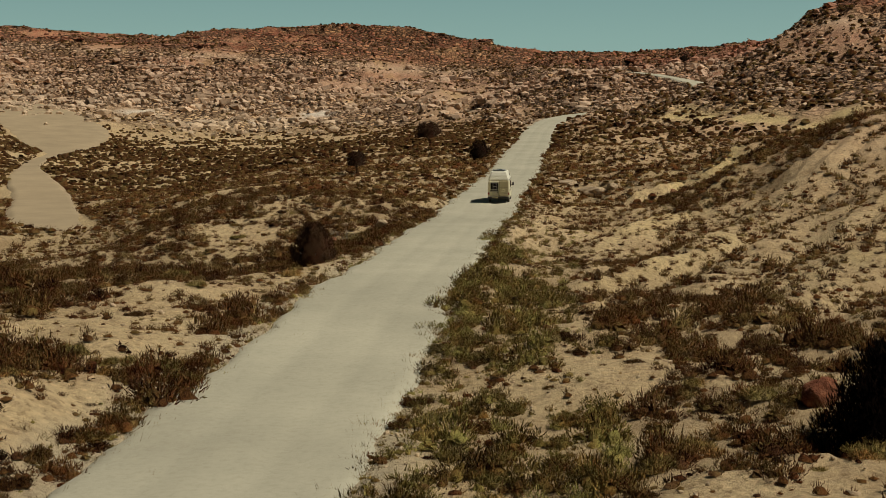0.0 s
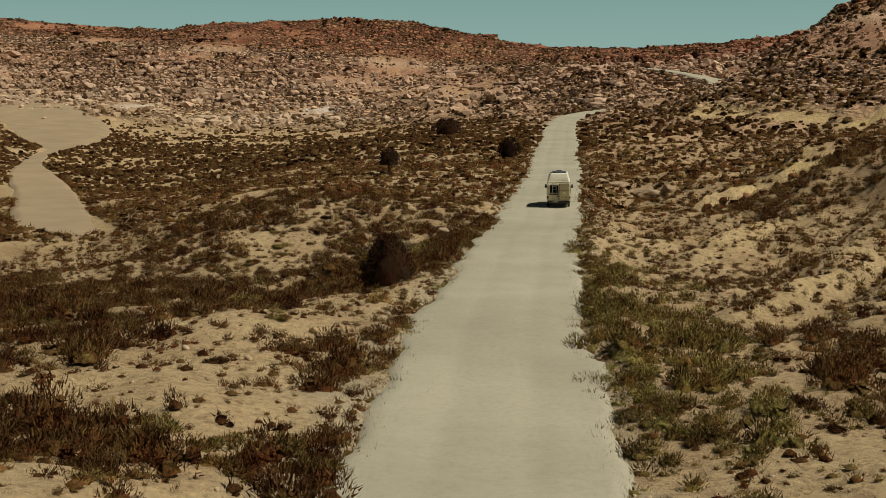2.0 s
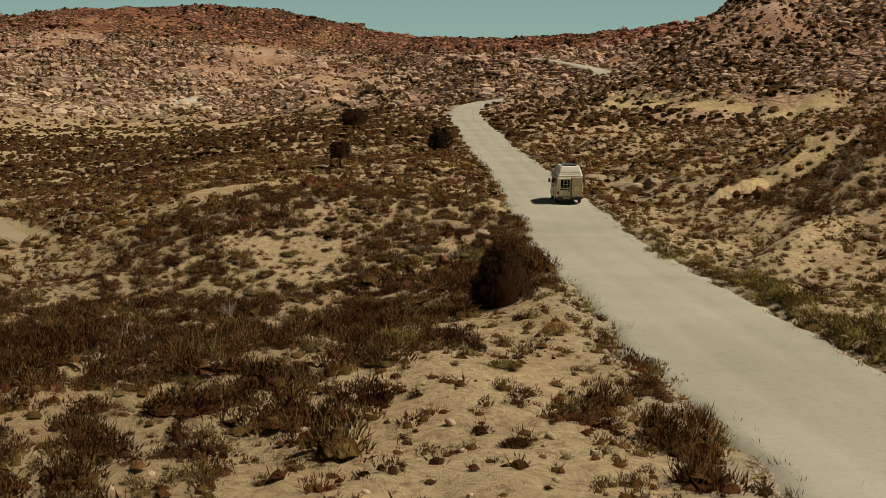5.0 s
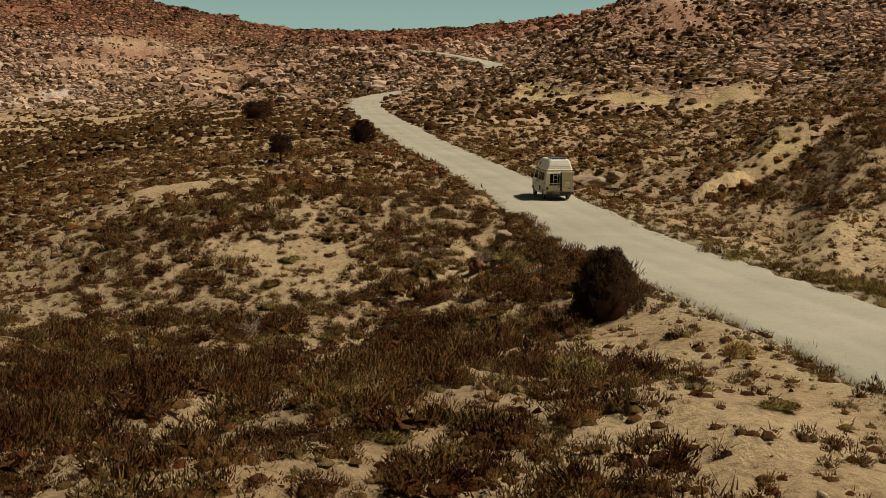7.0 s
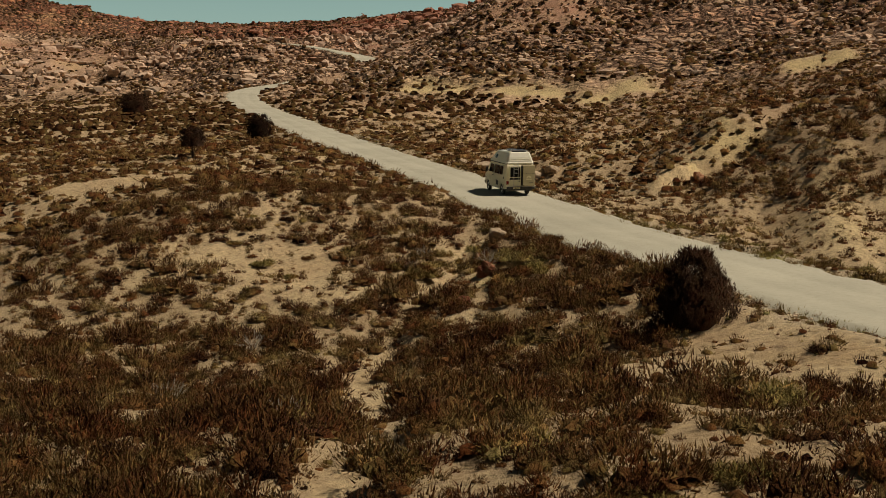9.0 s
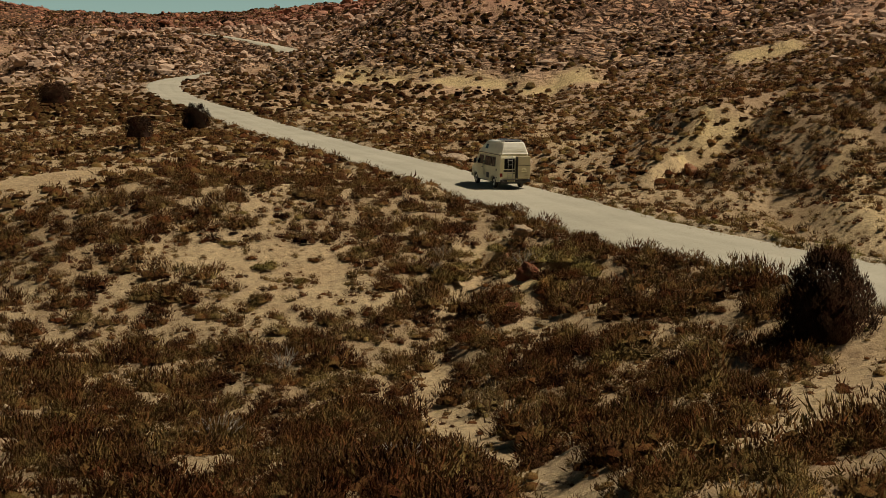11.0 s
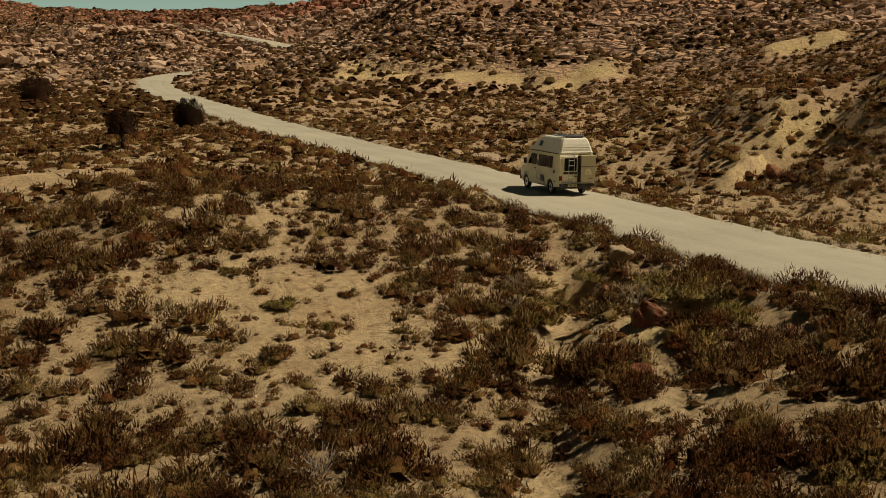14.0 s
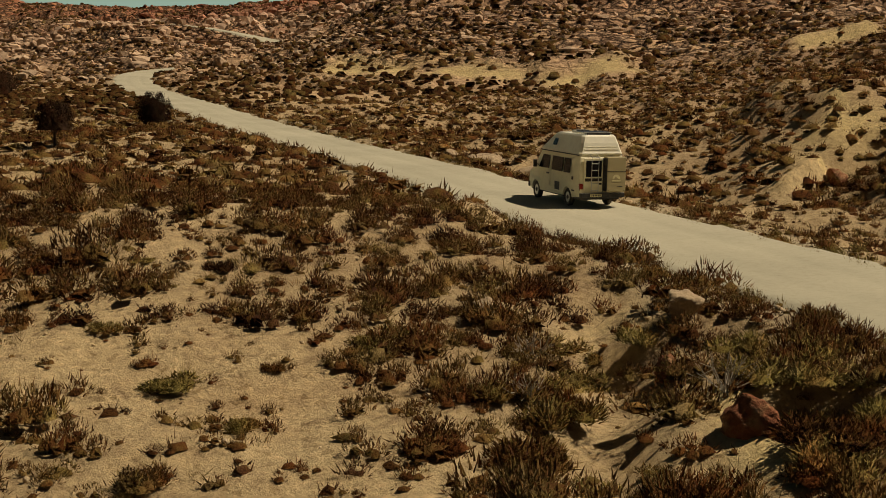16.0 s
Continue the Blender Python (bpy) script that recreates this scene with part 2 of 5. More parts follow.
WOOD = material("grey_bark", 0.9, 0, (0.10, 0.075, 0.055))[0]
ROCK = rock_material()


# ---- the lie of the land ----
def hash01(i, j, seed):
    v = (i * 374761393 + j * 668265263 + seed * 974711) & 0xFFFFFFFF
    v = ((v ^ (v >> 13)) * 1274126177) & 0xFFFFFFFF
    return ((v ^ (v >> 16)) & 0xFFFF) / 65535.0


def value_noise(x, y, seed):
    i, j = np.floor(x).astype(np.int64), np.floor(y).astype(np.int64)
    u, v = x - i, y - j
    u, v = u * u * (3 - 2 * u), v * v * (3 - 2 * v)
    a, b = hash01(i, j, seed), hash01(i + 1, j, seed)
    c, d = hash01(i, j + 1, seed), hash01(i + 1, j + 1, seed)
    return (a + (b - a) * u) * (1 - v) + (c + (d - c) * u) * v - 0.5


def fbm(x, y, size, octaves, seed, gain=0.5):
    total, amp, f = 0.0, 1.0, 1.0 / size
    for k in range(octaves):
        total = total + amp * value_noise(x * f + 17.3 * k, y * f - 9.1 * k, seed + k)
        amp, f = amp * gain, f * 2.03
    return total


def smooth(a, b, v):
    t = np.clip((v - a) / (b - a), 0, 1)
    return t * t * (3 - 2 * t)


# the road's middle line
ROAD_LINE = [(-9, -48, 1.25), (-7.3, 9, 1.3), (-5.1, 24.3, 1.43), (-4.6, 29, 1.55), (-3.85, 35, 1.75), (-3.45, 41, 1.88), (-2.65, 52, 2.14), (-1.1, 67, 2.24), (0.8, 86, 2.54),
             (2.5, 96.2, 2.88), (4.1, 110.7, 3.55), (6.1, 127.8, 4.3), (8.6, 147.2, 5.05), (11.2, 174.4, 6.5), (14.8, 204.4, 8.2), (18.3, 238.4, 10.2), (21.9, 264.8, 12.1),
             (26.4, 284.4, 14), (32.8, 298.1, 15.3), (40.8, 311.7, 16.4), (49.4, 326.2, 17.8), (61.6, 339.2, 20.4), (73.5, 350, 24.0), (75, 358, 25.6), (71, 367, 27.5), (65, 376, 29.3), (60, 386, 30.6)]
# banks, basin and knoll west of the road
WEST = [(-11.7, 40.3, 2.3), (-17.2, 43.3, 2.2), (-13.6, 47.4, 2.4), (-8.3, 49.5, 2.2), (-17.8, 51.7, 2.2), (-13, 56.1, 2.4), (-12.6, 62.8, 1.4), (-7.2, 66.8, 1.65),
        (-13.3, 72.2, -0.1), (-20.6, 73.6, -0.2), (-4.1, 73.6, 2.3), (-29.7, 80.4, 0.2), (-21.3, 80.5, -0.3), (-6.8, 83.3, 1.3), (-14.4, 84.1, 0.4), (-5.5, 90.7, 1.9),
        (-18.4, 96, 2.8), (-28.6, 96.6, -0.4), (-15.5, 105.8, 4.3), (-8.8, 28.8, 2.6), (-17.6, 24, 2.6), (-12, 97.6, 3.7)]
# ditch and slope east of it
EAST = [(0.6, 38.6, 2), (4.1, 42.1, 1.8), (2.4, 48.5, 2.2), (10.6, 54.2, 1.8), (15.8, 65.4, 3.1), (4, 65.5, 1.8), (8.6, 77, 1), (20.3, 83.4, 4),
        (17.7, 90.1, 2.4), (7.1, 93.8, 2.4), (28.6, 97.7, 8.7), (19, 102.6, 3.6), (20.7, 111, 3.7), (28.9, 114.8, 8.6), (14.3, 117.5, 2.2), (22.4, 122.4, 5),
        (22.4, 137.6, 4.9), (23.2, 152, 5.4), (37.6, 154.4, 5.5), (57.6, 164.8, 9.2), (72, 172, 12.8), (6.4, 28.8, 2.2), (12.8, 32, 2.7)]
# knolls and hollows further up
MIDDLE = [(-3.3, 111, 3.6), (-12.1, 117, 4.3), (-13.6, 127.2, 4.5), (-9.84, 138.4, 4.75), (-9.6, 146, 5.3), (-50.4, 147.2, -0.7), (-10.4, 161.6, 4.6), (-27.2, 179.2, 4.1), (5.44, 180.2, 5.75), (-2.9, 229, 9.0), (63.2, 186.4, 10.9),
          (28.8, 190.4, 8.6), (94.4, 197.6, 20.2), (-45.6, 198.4, 0.2), (41.6, 208.8, 11.3), (-20.8, 212.8, 7.4), (24, 215.2, 8.5), (100, 220.8, 23.8), (69.6, 230.4, 19), (90.4, 234.4, 24.5),
          (78.4, 243.2, 25.2), (41.6, 285.6, 17.2), (64.8, 289.6, 21.0), (48, 266, 17.4), (55, 284, 18.8), (47, 291, 18.9), (53, 306, 19.3), (64, 316, 20.0), (45.6, 306.4, 17.4), (68, 347.2, 23.9), (-68, 248.8, 1.7), (-54.4, 265.6, 4), (-90.4, 324.8, 7.8), (-74.4, 212.8, 3.7), (-82.4, 255.2, 5.3)]
# hillsides and crests that close the valley
CRESTS = [(12, 480.8, 32.9), (67.2, 483.2, 38.5), (100.8, 505.6, 44), (-21.6, 508.8, 39.6), (-50.4, 399.2, 14.9), (-84.8, 412.8, 16.7), (-129.6, 408.8, 20), (-160, 442.4, 22.8),
          (-211.2, 588, 65), (-155.2, 579.2, 59.4), (-119.2, 570.4, 56.9), (-95.2, 553.6, 59.8), (-46.4, 549.6, 59.8), (-20.8, 544.8, 59.7), (4, 536.8, 53.8), (25.6, 528, 45.4),
          (63.2, 519.2, 45.2), (88.8, 528, 44.4), (112, 544.8, 47.8), (131.2, 553.6, 53.2), (83.2, 285.6, 34.9), (83.2, 272.8, 37.9), (93.3, 330, 36.5), (91.6, 300, 37.5), (92.1, 285, 39.8)]
# the land outside the view
AROUND = [(-48, -32, 1.6), (32, -32, 5.6), (-96, 48, 6.4), (-176, 240, 14.4), (64, 48, 16), (128, 120, 30.4), (176, 240, 49.6), (224, 400, 64), (0, 720, 32),
          (-256, 720, 48), (256, 720, 44), (-272, 400, 38.4)]

line = np.array(ROAD_LINE, float)


def catmull(p, step):
    """Points along a smooth line through the rows of p."""
    out = []
    q = np.vstack([2 * p[0] - p[1], p, 2 * p[-1] - p[-2]])
    for k in range(1, len(q) - 2):
        n = max(2, int(np.linalg.norm(q[k + 1] - q[k]) / step))
        t = np.linspace(0, 1, n, endpoint=False)[:, None]
        out.append(0.5 * (2 * q[k] + (q[k + 1] - q[k - 1]) * t + (2 * q[k - 1] - 5 * q[k] + 4 * q[k + 1] - q[k + 2]) * t ** 2
                          + (3 * q[k] - q[k - 1] - 3 * q[k + 1] + q[k + 2]) * t ** 3))
    return np.vstack(out + [p[-1:]])


road_path = catmull(line, 0.6)
SPOTS = np.vstack([np.array(s, float) for s in (ROAD_LINE[1:], WEST, EAST, MIDDLE, CRESTS, AROUND)])


def kernel(d2):
    return np.sqrt(d2 + 23.0)


d2 = ((SPOTS[:, None, :2] - SPOTS[None, :, :2]) ** 2).sum(2)
n_spots = len(SPOTS)
system = np.zeros((n_spots + 3, n_spots + 3))
system[:n_spots, :n_spots] = -kernel(d2) + np.eye(n_spots) * 0.6
system[:n_spots, n_spots:] = np.c_[np.ones(n_spots), SPOTS[:, :2] / 100]
system[n_spots:, :n_spots] = system[:n_spots, n_spots:].T
weights = np.linalg.solve(system, np.r_[SPOTS[:, 2], 0, 0, 0])


def broad(x, y):
    """The land's broad height: a smooth sheet through the plan's lines."""
    out = np.zeros(x.shape)
    for k in range(n_spots):
        out -= weights[k] * kernel((x - SPOTS[k, 0]) ** 2 + (y - SPOTS[k, 1]) ** 2)
    return out + weights[n_spots] + weights[n_spots + 1] * x / 100 + weights[n_spots + 2] * y / 100


def to_path(x, y, path, reach):
    """Distance to a line on the ground and the line's height there, for the points within reach; far away: reach."""
    dist, height = np.full(x.shape, float(reach)), np.zeros(x.shape)
    lo, hi = path[:, :2].min(0) - reach, path[:, :2].max(0) + reach
    idx = np.nonzero((x > lo[0]) & (x < hi[0]) & (y > lo[1]) & (y < hi[1]))[0]
    for s in range(0, len(idx), 4000):
        k = idx[s:s + 4000]
        near = path[(path[:, 1] > y[k].min() - reach) & (path[:, 1] < y[k].max() + reach)]
        if not len(near):
            continue
        dd = (x[k][:, None] - near[None, :, 0]) ** 2 + (y[k][:, None] - near[None, :, 1]) ** 2
        j = dd.argmin(1)
        d = np.sqrt(dd[np.arange(len(k)), j])
        dist[k], height[k] = np.minimum(d, reach), near[j, 2]
    return dist, height


ROAD_HALF = 2.9
TRACK_LINE = [(-34, 113, -0.3, 1.6), (-40, 124, 0.2, 3.2), (-50, 152, 0.3, 3.4), (-58, 176, 0.8, 3.3), (-69, 204, 2.8, 2.8), (-76, 224, 4.0, 1.2), (-83, 250, 5.0, 0.9), (-88, 278, 6.2, 2.4), (-98, 312, 8.4, 9.0), (-112, 352, 12.5, 14.0), (-140, 405, 19.5, 16.0), (-162, 440, 24, 10.0)]
track_rows = catmull(np.array(TRACK_LINE, float), 2.0)


# hard beds in the hillsides: level and half the cliff
BEDS = [(14, 0.9), (17.5, 1.0), (21.5, 1.3), (26, 1.5), (31, 1.7), (36, 1.6), (40.5, 1.8), (45, 1.7), (49.2, 1.6), (53.5, 1.7), (58, 1.6)]
# bare spurs of the eastern slope: foot, head, half-width, rise
SPURS = [(6.5, 54, 16, 68, 1.5, 0.6), (11, 82, 26, 102, 1.6, 0.7), (22, 109.5, 36, 118, 2.0, -1.5), (12.8, 73.6, 24, 89.6, 1.6, -1.0),
         (9.6, 40, 19.2, 54.4, 1.6, 0.6), (14.5, 124, 16.5, 129, 1.6, -1.3), (30, 150, 52, 158, 2.4, 0.7), (22, 130, 40, 140, 2.0, 0.7), (34, 128, 50, 138, 2.0, 0.7)]
# eroded banks: from, to, height, how far back they fade; the ground to the left of the line stands higher
SCARPS = [(-52, 543, 16, 527, 3.5, 4.0), (48, 505, 78, 488, 3.0, 4.0), (41.5, 233.5, 56.5, 200.5, 3.0, 9.0), (56.0, 195.0, 66.5, 190.5, 3.2, 7.5), (76.0, 173.5, 84.5, 169.5, 1.4, 5.0),
          (17.2, 108.2, 22.5, 111.6, 1.5, 2.6), (25.5, 113.5, 29.5, 118.5, 0.7, 2.2), (-6.6, 84.6, -8.2, 81.0, 0.35, 1.6),
          (-4.2, 91.5, -6.0, 88.8, 0.5, 2.5), (14.5, 127.8, 17.8, 126.8, 1.0, 2.5)]
# open clay on the benches of the eastern hill: x, y, half-widths
BENCHES = [(26.5, 114.5, 3.8, 2.3), (52, 216, 6, 5), (45, 231, 4, 5), (64, 194, 4, 3), (21.2, 110.6, 3.0, 1.9), (42, 140, 4, 2)]
# pale chalky beds laid bare on the far hill: x, y, half-widths
CHALK = [(-60, 418, 16, 7), (-84, 411, 12, 5), (-44, 432, 9, 5), (-104, 418, 8, 4)]
# the dry wash that leaves the culvert under the road
WASH_LINE = [(-1.2, 92.4, 0.8), (-5.2, 90, 0.55), (-7.6, 86, 0.4), (-10.8, 82, 0.25), (-13.8, 77, 0), (-16.3, 71, 0), (-18, 65, 0), (-20.2, 59, 0), (-23, 53, 0)]
wash = catmull(np.array(WASH_LINE, float), 0.6)


# undercut hollows beside the wash: x, y, half-width, depth
HOLLOWS = [(-6.0, 82.2, 1.5, 1.0), (-4.7, 86.0, 1.3, 0.8), (-8.6, 78.9, 1.2, 0.55), (9.6, 25.4, 2.2, 1.0)]


def beside(x, y, x0, y0, x1, y1):
    """Distance to the left of a line, and a mask that fades beyond its ends."""
    ux, uy = x1 - x0, y1 - y0
    size = math.hypot(ux, uy)
    t = ((x - x0) * ux + (y - y0) * uy) / size ** 2
    return (-(x - x0) * uy + (y - y0) * ux) / size, smooth(-0.15, 0.1, t) * (1 - smooth(0.9, 1.15, t))


def clay(x, y):
    """Where the yellow clay lies open: round the eroded banks and along the spurs."""
    v = np.zeros(x.shape)
    for x0, y0, x1, y1, rise, back in SCARPS[2:]:
        off, along_it = beside(x, y, x0, y0, x1, y1)
        v = np.maximum(v, np.exp(-((off * np.sign(rise) - 0.3) / (0.38 * back)) ** 2) * along_it)
    for bx, by, rx, ry in BENCHES:
        v = np.maximum(v, 1.0 * np.exp(-((x - bx) / rx) ** 2 - ((y - by) / ry) ** 2))
    for x0, y0, x1, y1, width, rise in SPURS:
        off, along_it = beside(x, y, x0, y0, x1, y1)
        v = np.maximum(v, 0.45 * (rise > 0) * np.exp(-(off / width) ** 2) * along_it)
    return v * (0.25 + 0.75 * smooth(-0.35, 0.05, fbm(x, y, 6, 3, 201)))


def land(x, y):
    """Height of the ground at arrays of x and y."""
    shape = x.shape
    x, y = x.ravel().astype(float), y.ravel().astype(float)
    base = broad(x, y)
    rocky = smooth(8.8, 19, base) * smooth(120, 192, y)
    slope_e = smooth(4.8, 14.4, x - np.interp(y, line[:20, 1], line[:20, 0])) * (1 - rocky) * smooth(24, 48, y)
    h = base + 0.55 * fbm(x, y, 5.6, 3, 11) + 0.26 * fbm(x, y, 1.5, 3, 23, 0.6)
    # spurs and rills that run down the eastern slope
    across = x * 0.83 - y * 0.55 + 1.8 * fbm(x, y, 13, 2, 31)
    along = x * 0.55 + y * 0.83
    rill = np.abs(value_noise(across / 5.2, along / 32.0, 41)) * 2
    h += slope_e * (1.25 * (rill - 0.45) + 0.55 * (np.abs(value_noise(across / 1.9, along / 13.0, 43)) * 2 - 0.4))
    for x0, y0, x1, y1, width, rise in SPURS:
        off, along_it = beside(x, y, x0, y0, x1, y1)
        h += rise * np.exp(-((off + 0.8 * fbm(x, y, 4, 2, 47)) / width) ** 2) * along_it
    for x0, y0, x1, y1, rise, back in SCARPS:
        off, along_it = beside(x, y, x0, y0, x1, y1)
        off = off * np.sign(rise) + 0.9 * fbm(x, y, 1.6, 3, 57) + 0.8 * fbm(x, y, 5, 2, 58)
        h += abs(rise) * smooth(-0.25, 0.45 + 2.4 * max(0.0, back - 4.5), off) * np.exp(-np.clip(off, 0, None) / back) * along_it
    # crags and ledges on the hills
    h += rocky * (2.2 * fbm(x, y, 27, 3, 51) + 1.7 * fbm(x, y, 7, 3, 61))
    # spurs and gullies that run down the far hillside
    gully = np.abs(value_noise(x / 38.0 + 0.5 * fbm(x, y, 60, 2, 191), y / 150.0, 193)) * 2
    side_gully = np.abs(value_noise(x / 15.0 + 0.6 * fbm(x, y, 30, 2, 195), y / 70.0 + x / 60.0, 197)) * 2
    h += rocky * smooth(300, 370, y) * (1 - smooth(495, 530, y)) * (7.0 * (gully - 0.42) + 2.8 * (side_gully - 0.42))
    bed_in, bed_out = [-50.0], [-50.0]
    for level, cliff in BEDS:
        bed_in += [level - cliff, level - 0.22, level + 0.22, level + cliff]
        bed_out += [level - cliff, level - 0.66 * cliff, level + 0.66 * cliff, level + cliff]
    bent = h + 2.2 * fbm(x, y, 40, 2, 71) + 0.5 * fbm(x, y, 4, 2, 72)
    firm = rocky * (0.35 + 0.65 * smooth(300, 400, y)) * smooth(-0.25, 0.05, fbm(x, y, 30, 2, 76))
    h += firm * (np.interp(bent, bed_in + [200.0], bed_out + [200.0]) - bent)
    dw, cut = to_path(x, y, wash, 6.0)
    wob = dw + 0.7 * fbm(x, y, 2.0, 2, 77)
    h -= (0.35 + 0.75 * cut) * (1 - smooth(0.3, 1.6, wob)) * (dw < 5.9)
    for hx, hy, wide, deep in HOLLOWS:
        off = np.hypot(x - hx, y - hy) / wide + 0.5 * fbm(x, y, 1.3, 3, 79)
        h -= deep * (1 - smooth(0.30, 1.15, off))
    d, zr = to_path(x, y, road_path, 16.0)
    edge = ROAD_HALF + 0.7 * fbm(x, y, 2.4, 3, 81)
    w = 1 - smooth(0.0, 4.2, d - edge)
    h = h * (1 - w) + (zr - 0.10 - 0.10 * smooth(-1.2, 0.4, edge - d)) * w
    h += 0.28 * np.exp(-((d - edge - 1.3) / 0.8) ** 2) * (0.6 + 1.6 * fbm(x, y, 5, 2, 83)) * (d < 15)
    dt, zt = to_path(x, y, track_rows[:, :3], 32.0)
    wt = np.interp(np.interp(y, track_rows[:, 1], track_rows[:, 3]) - dt, [-3, 1], [0, 1])
    h = h * (1 - wt) + (zt - 0.25) * wt
    return h.reshape(shape)


def land_at(x, y):
    return float(land(np.array([float(x)]), np.array([float(y)]))[0])


def near_bed(z):
    """How near a height is to one of the hard beds, 0 to 1."""
    v = np.zeros(z.shape)
    for level, cliff in BEDS:
        v = np.maximum(v, np.exp(-((z - level) / (0.9 * cliff)) ** 2))
    return v


def spaced(marks):
    """Coordinates with the spacing given between the marks (start, spacing), ending at the last."""
    out = [marks[0][0]]
    for (a, s0), (b, s1) in zip(marks, marks[1:]):
        while out[-1] < b:
            out.append(out[-1] + s0 + (s1 - s0) * (out[-1] - a) / (b - a))
    return np.array(out)


def sheet(name, xs, ys, z, mat):
    """A grid mesh over xs and ys."""
    nx, ny = len(xs), len(ys)
    gx, gy = np.meshgrid(xs, ys)
    co = np.stack([gx, gy, z], 2).reshape(-1, 3)
    i = (np.arange(ny - 1)[:, None] * nx + np.arange(nx - 1)[None, :]).ravel()
    return poly_mesh(name, co, np.stack([i, i + 1, i + nx + 1, i + nx], 1), mat, True)


def poly_mesh(name, co, faces, mat, shade=False):
    """A mesh object from arrays: co (n, 3), faces (m, 3 or 4)."""
    me = bpy.data.meshes.new(name)
    k = faces.shape[1]
    me.vertices.add(len(co))
    me.vertices.foreach_set("co", np.ascontiguousarray(co, np.float32).ravel())
    me.loops.add(faces.size)
    me.loops.foreach_set("vertex_index", np.ascontiguousarray(faces, np.int32).ravel())
    me.polygons.add(len(faces))
    me.polygons.foreach_set("loop_start", np.arange(len(faces), dtype=np.int32) * k)
    me.polygons.foreach_set("loop_total", np.full(len(faces), k, np.int32))
    me.update(calc_edges=True)
    me.polygons.foreach_set("use_smooth", np.full(len(faces), shade))
    me.materials.append(mat)
    return new(name, me)


xs = spaced([(-2500, 500), (-420, 30), (-210, 4), (-96, 1.6), (-34, 0.46), (30, 0.46), (105, 1.25), (180, 5), (420, 40), (2500, 500)])
ys = spaced([(-1200, 300), (-50, 12), (12, 1.0), (19, 0.42), (104, 0.5), (150, 0.9), (240, 1.3), (416, 1.7), (560, 1.8), (610, 6), (820, 60), (2800, 500)])
gx, gy = np.meshgrid(xs, ys)
ground = tagged(sheet("ground", xs, ys, land(gx, gy), GROUND), "eroded sandy badland slopes with pale bare soil", "ground", kind="structure")
open_clay = ground.data.attributes.new("clay", "FLOAT", "POINT")
open_clay.data.foreach_set("value", clay(gx, gy).ravel().astype(np.float32))


pale = np.zeros(gx.shape)
for bx, by, rx, ry in CHALK:
    pale = np.maximum(pale, np.exp(-((gx - bx) / rx) ** 2 - ((gy - by) / ry) ** 2))
pale *= smooth(-0.35, 0.1, fbm(gx, gy, 6, 3, 181))
chalk = ground.data.attributes.new("chalk", "FLOAT", "POINT")
chalk.data.foreach_set("value", pale.ravel().astype(np.float32))
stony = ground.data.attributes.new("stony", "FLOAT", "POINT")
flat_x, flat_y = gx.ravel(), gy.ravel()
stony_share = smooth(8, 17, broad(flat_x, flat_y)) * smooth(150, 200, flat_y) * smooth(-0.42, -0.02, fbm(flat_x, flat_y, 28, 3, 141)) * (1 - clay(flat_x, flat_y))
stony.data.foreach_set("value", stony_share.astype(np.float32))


def ribbon(name, path, half, mat, rise, label, category, waves):
    """A sheet of road along a path; its edges dip under the banks."""
    t = np.gradient(path[:, :2], axis=0)
    t /= np.linalg.norm(t, axis=1)[:, None]
    side = np.stack([t[:, 1], -t[:, 0]], 1)
    cols = np.linspace(-1, 1, 29)
    half = np.broadcast_to(half, (len(path),))
    x = path[:, 0, None] + side[:, 0, None] * cols * half[:, None]
    y = path[:, 1, None] + side[:, 1, None] * cols * half[:, None]
    # the gravel thins out along a ragged line
    ragged = 0.83 + 0.16 * fbm(x, y, 3.4, 4, 93, 0.65)
    z = path[:, 2, None] + rise - 0.42 * np.clip(np.abs(cols) - ragged, 0, 1) / 0.17 + (0.05 if waves else 0.01) * fbm(x, y, 1.9, 3, 91) - waves * np.exp(-((np.abs(cols) - 0.30) / 0.10) ** 2)
    n = len(cols)
    i = (np.arange(len(path) - 1)[:, None] * n + np.arange(n - 1)[None, :]).ravel()
    ob = poly_mesh(name, np.stack([x, y, z], 2).reshape(-1, 3), np.stack([i, i + 1, i + n + 1, i + n], 1), mat, True)
    return tagged(ob, label, category, kind="structure")


ribbon("road", road_path, 3.6, ROAD, 0.0, "pale dusty gravel road winding up the valley", "road", 0.035)
ribbon("side_track", track_rows[:, :3], track_rows[:, 3] + 1.0, TRACK, 0.0, "bare earth track and cleared pad in the side valley", "track", 0.0)


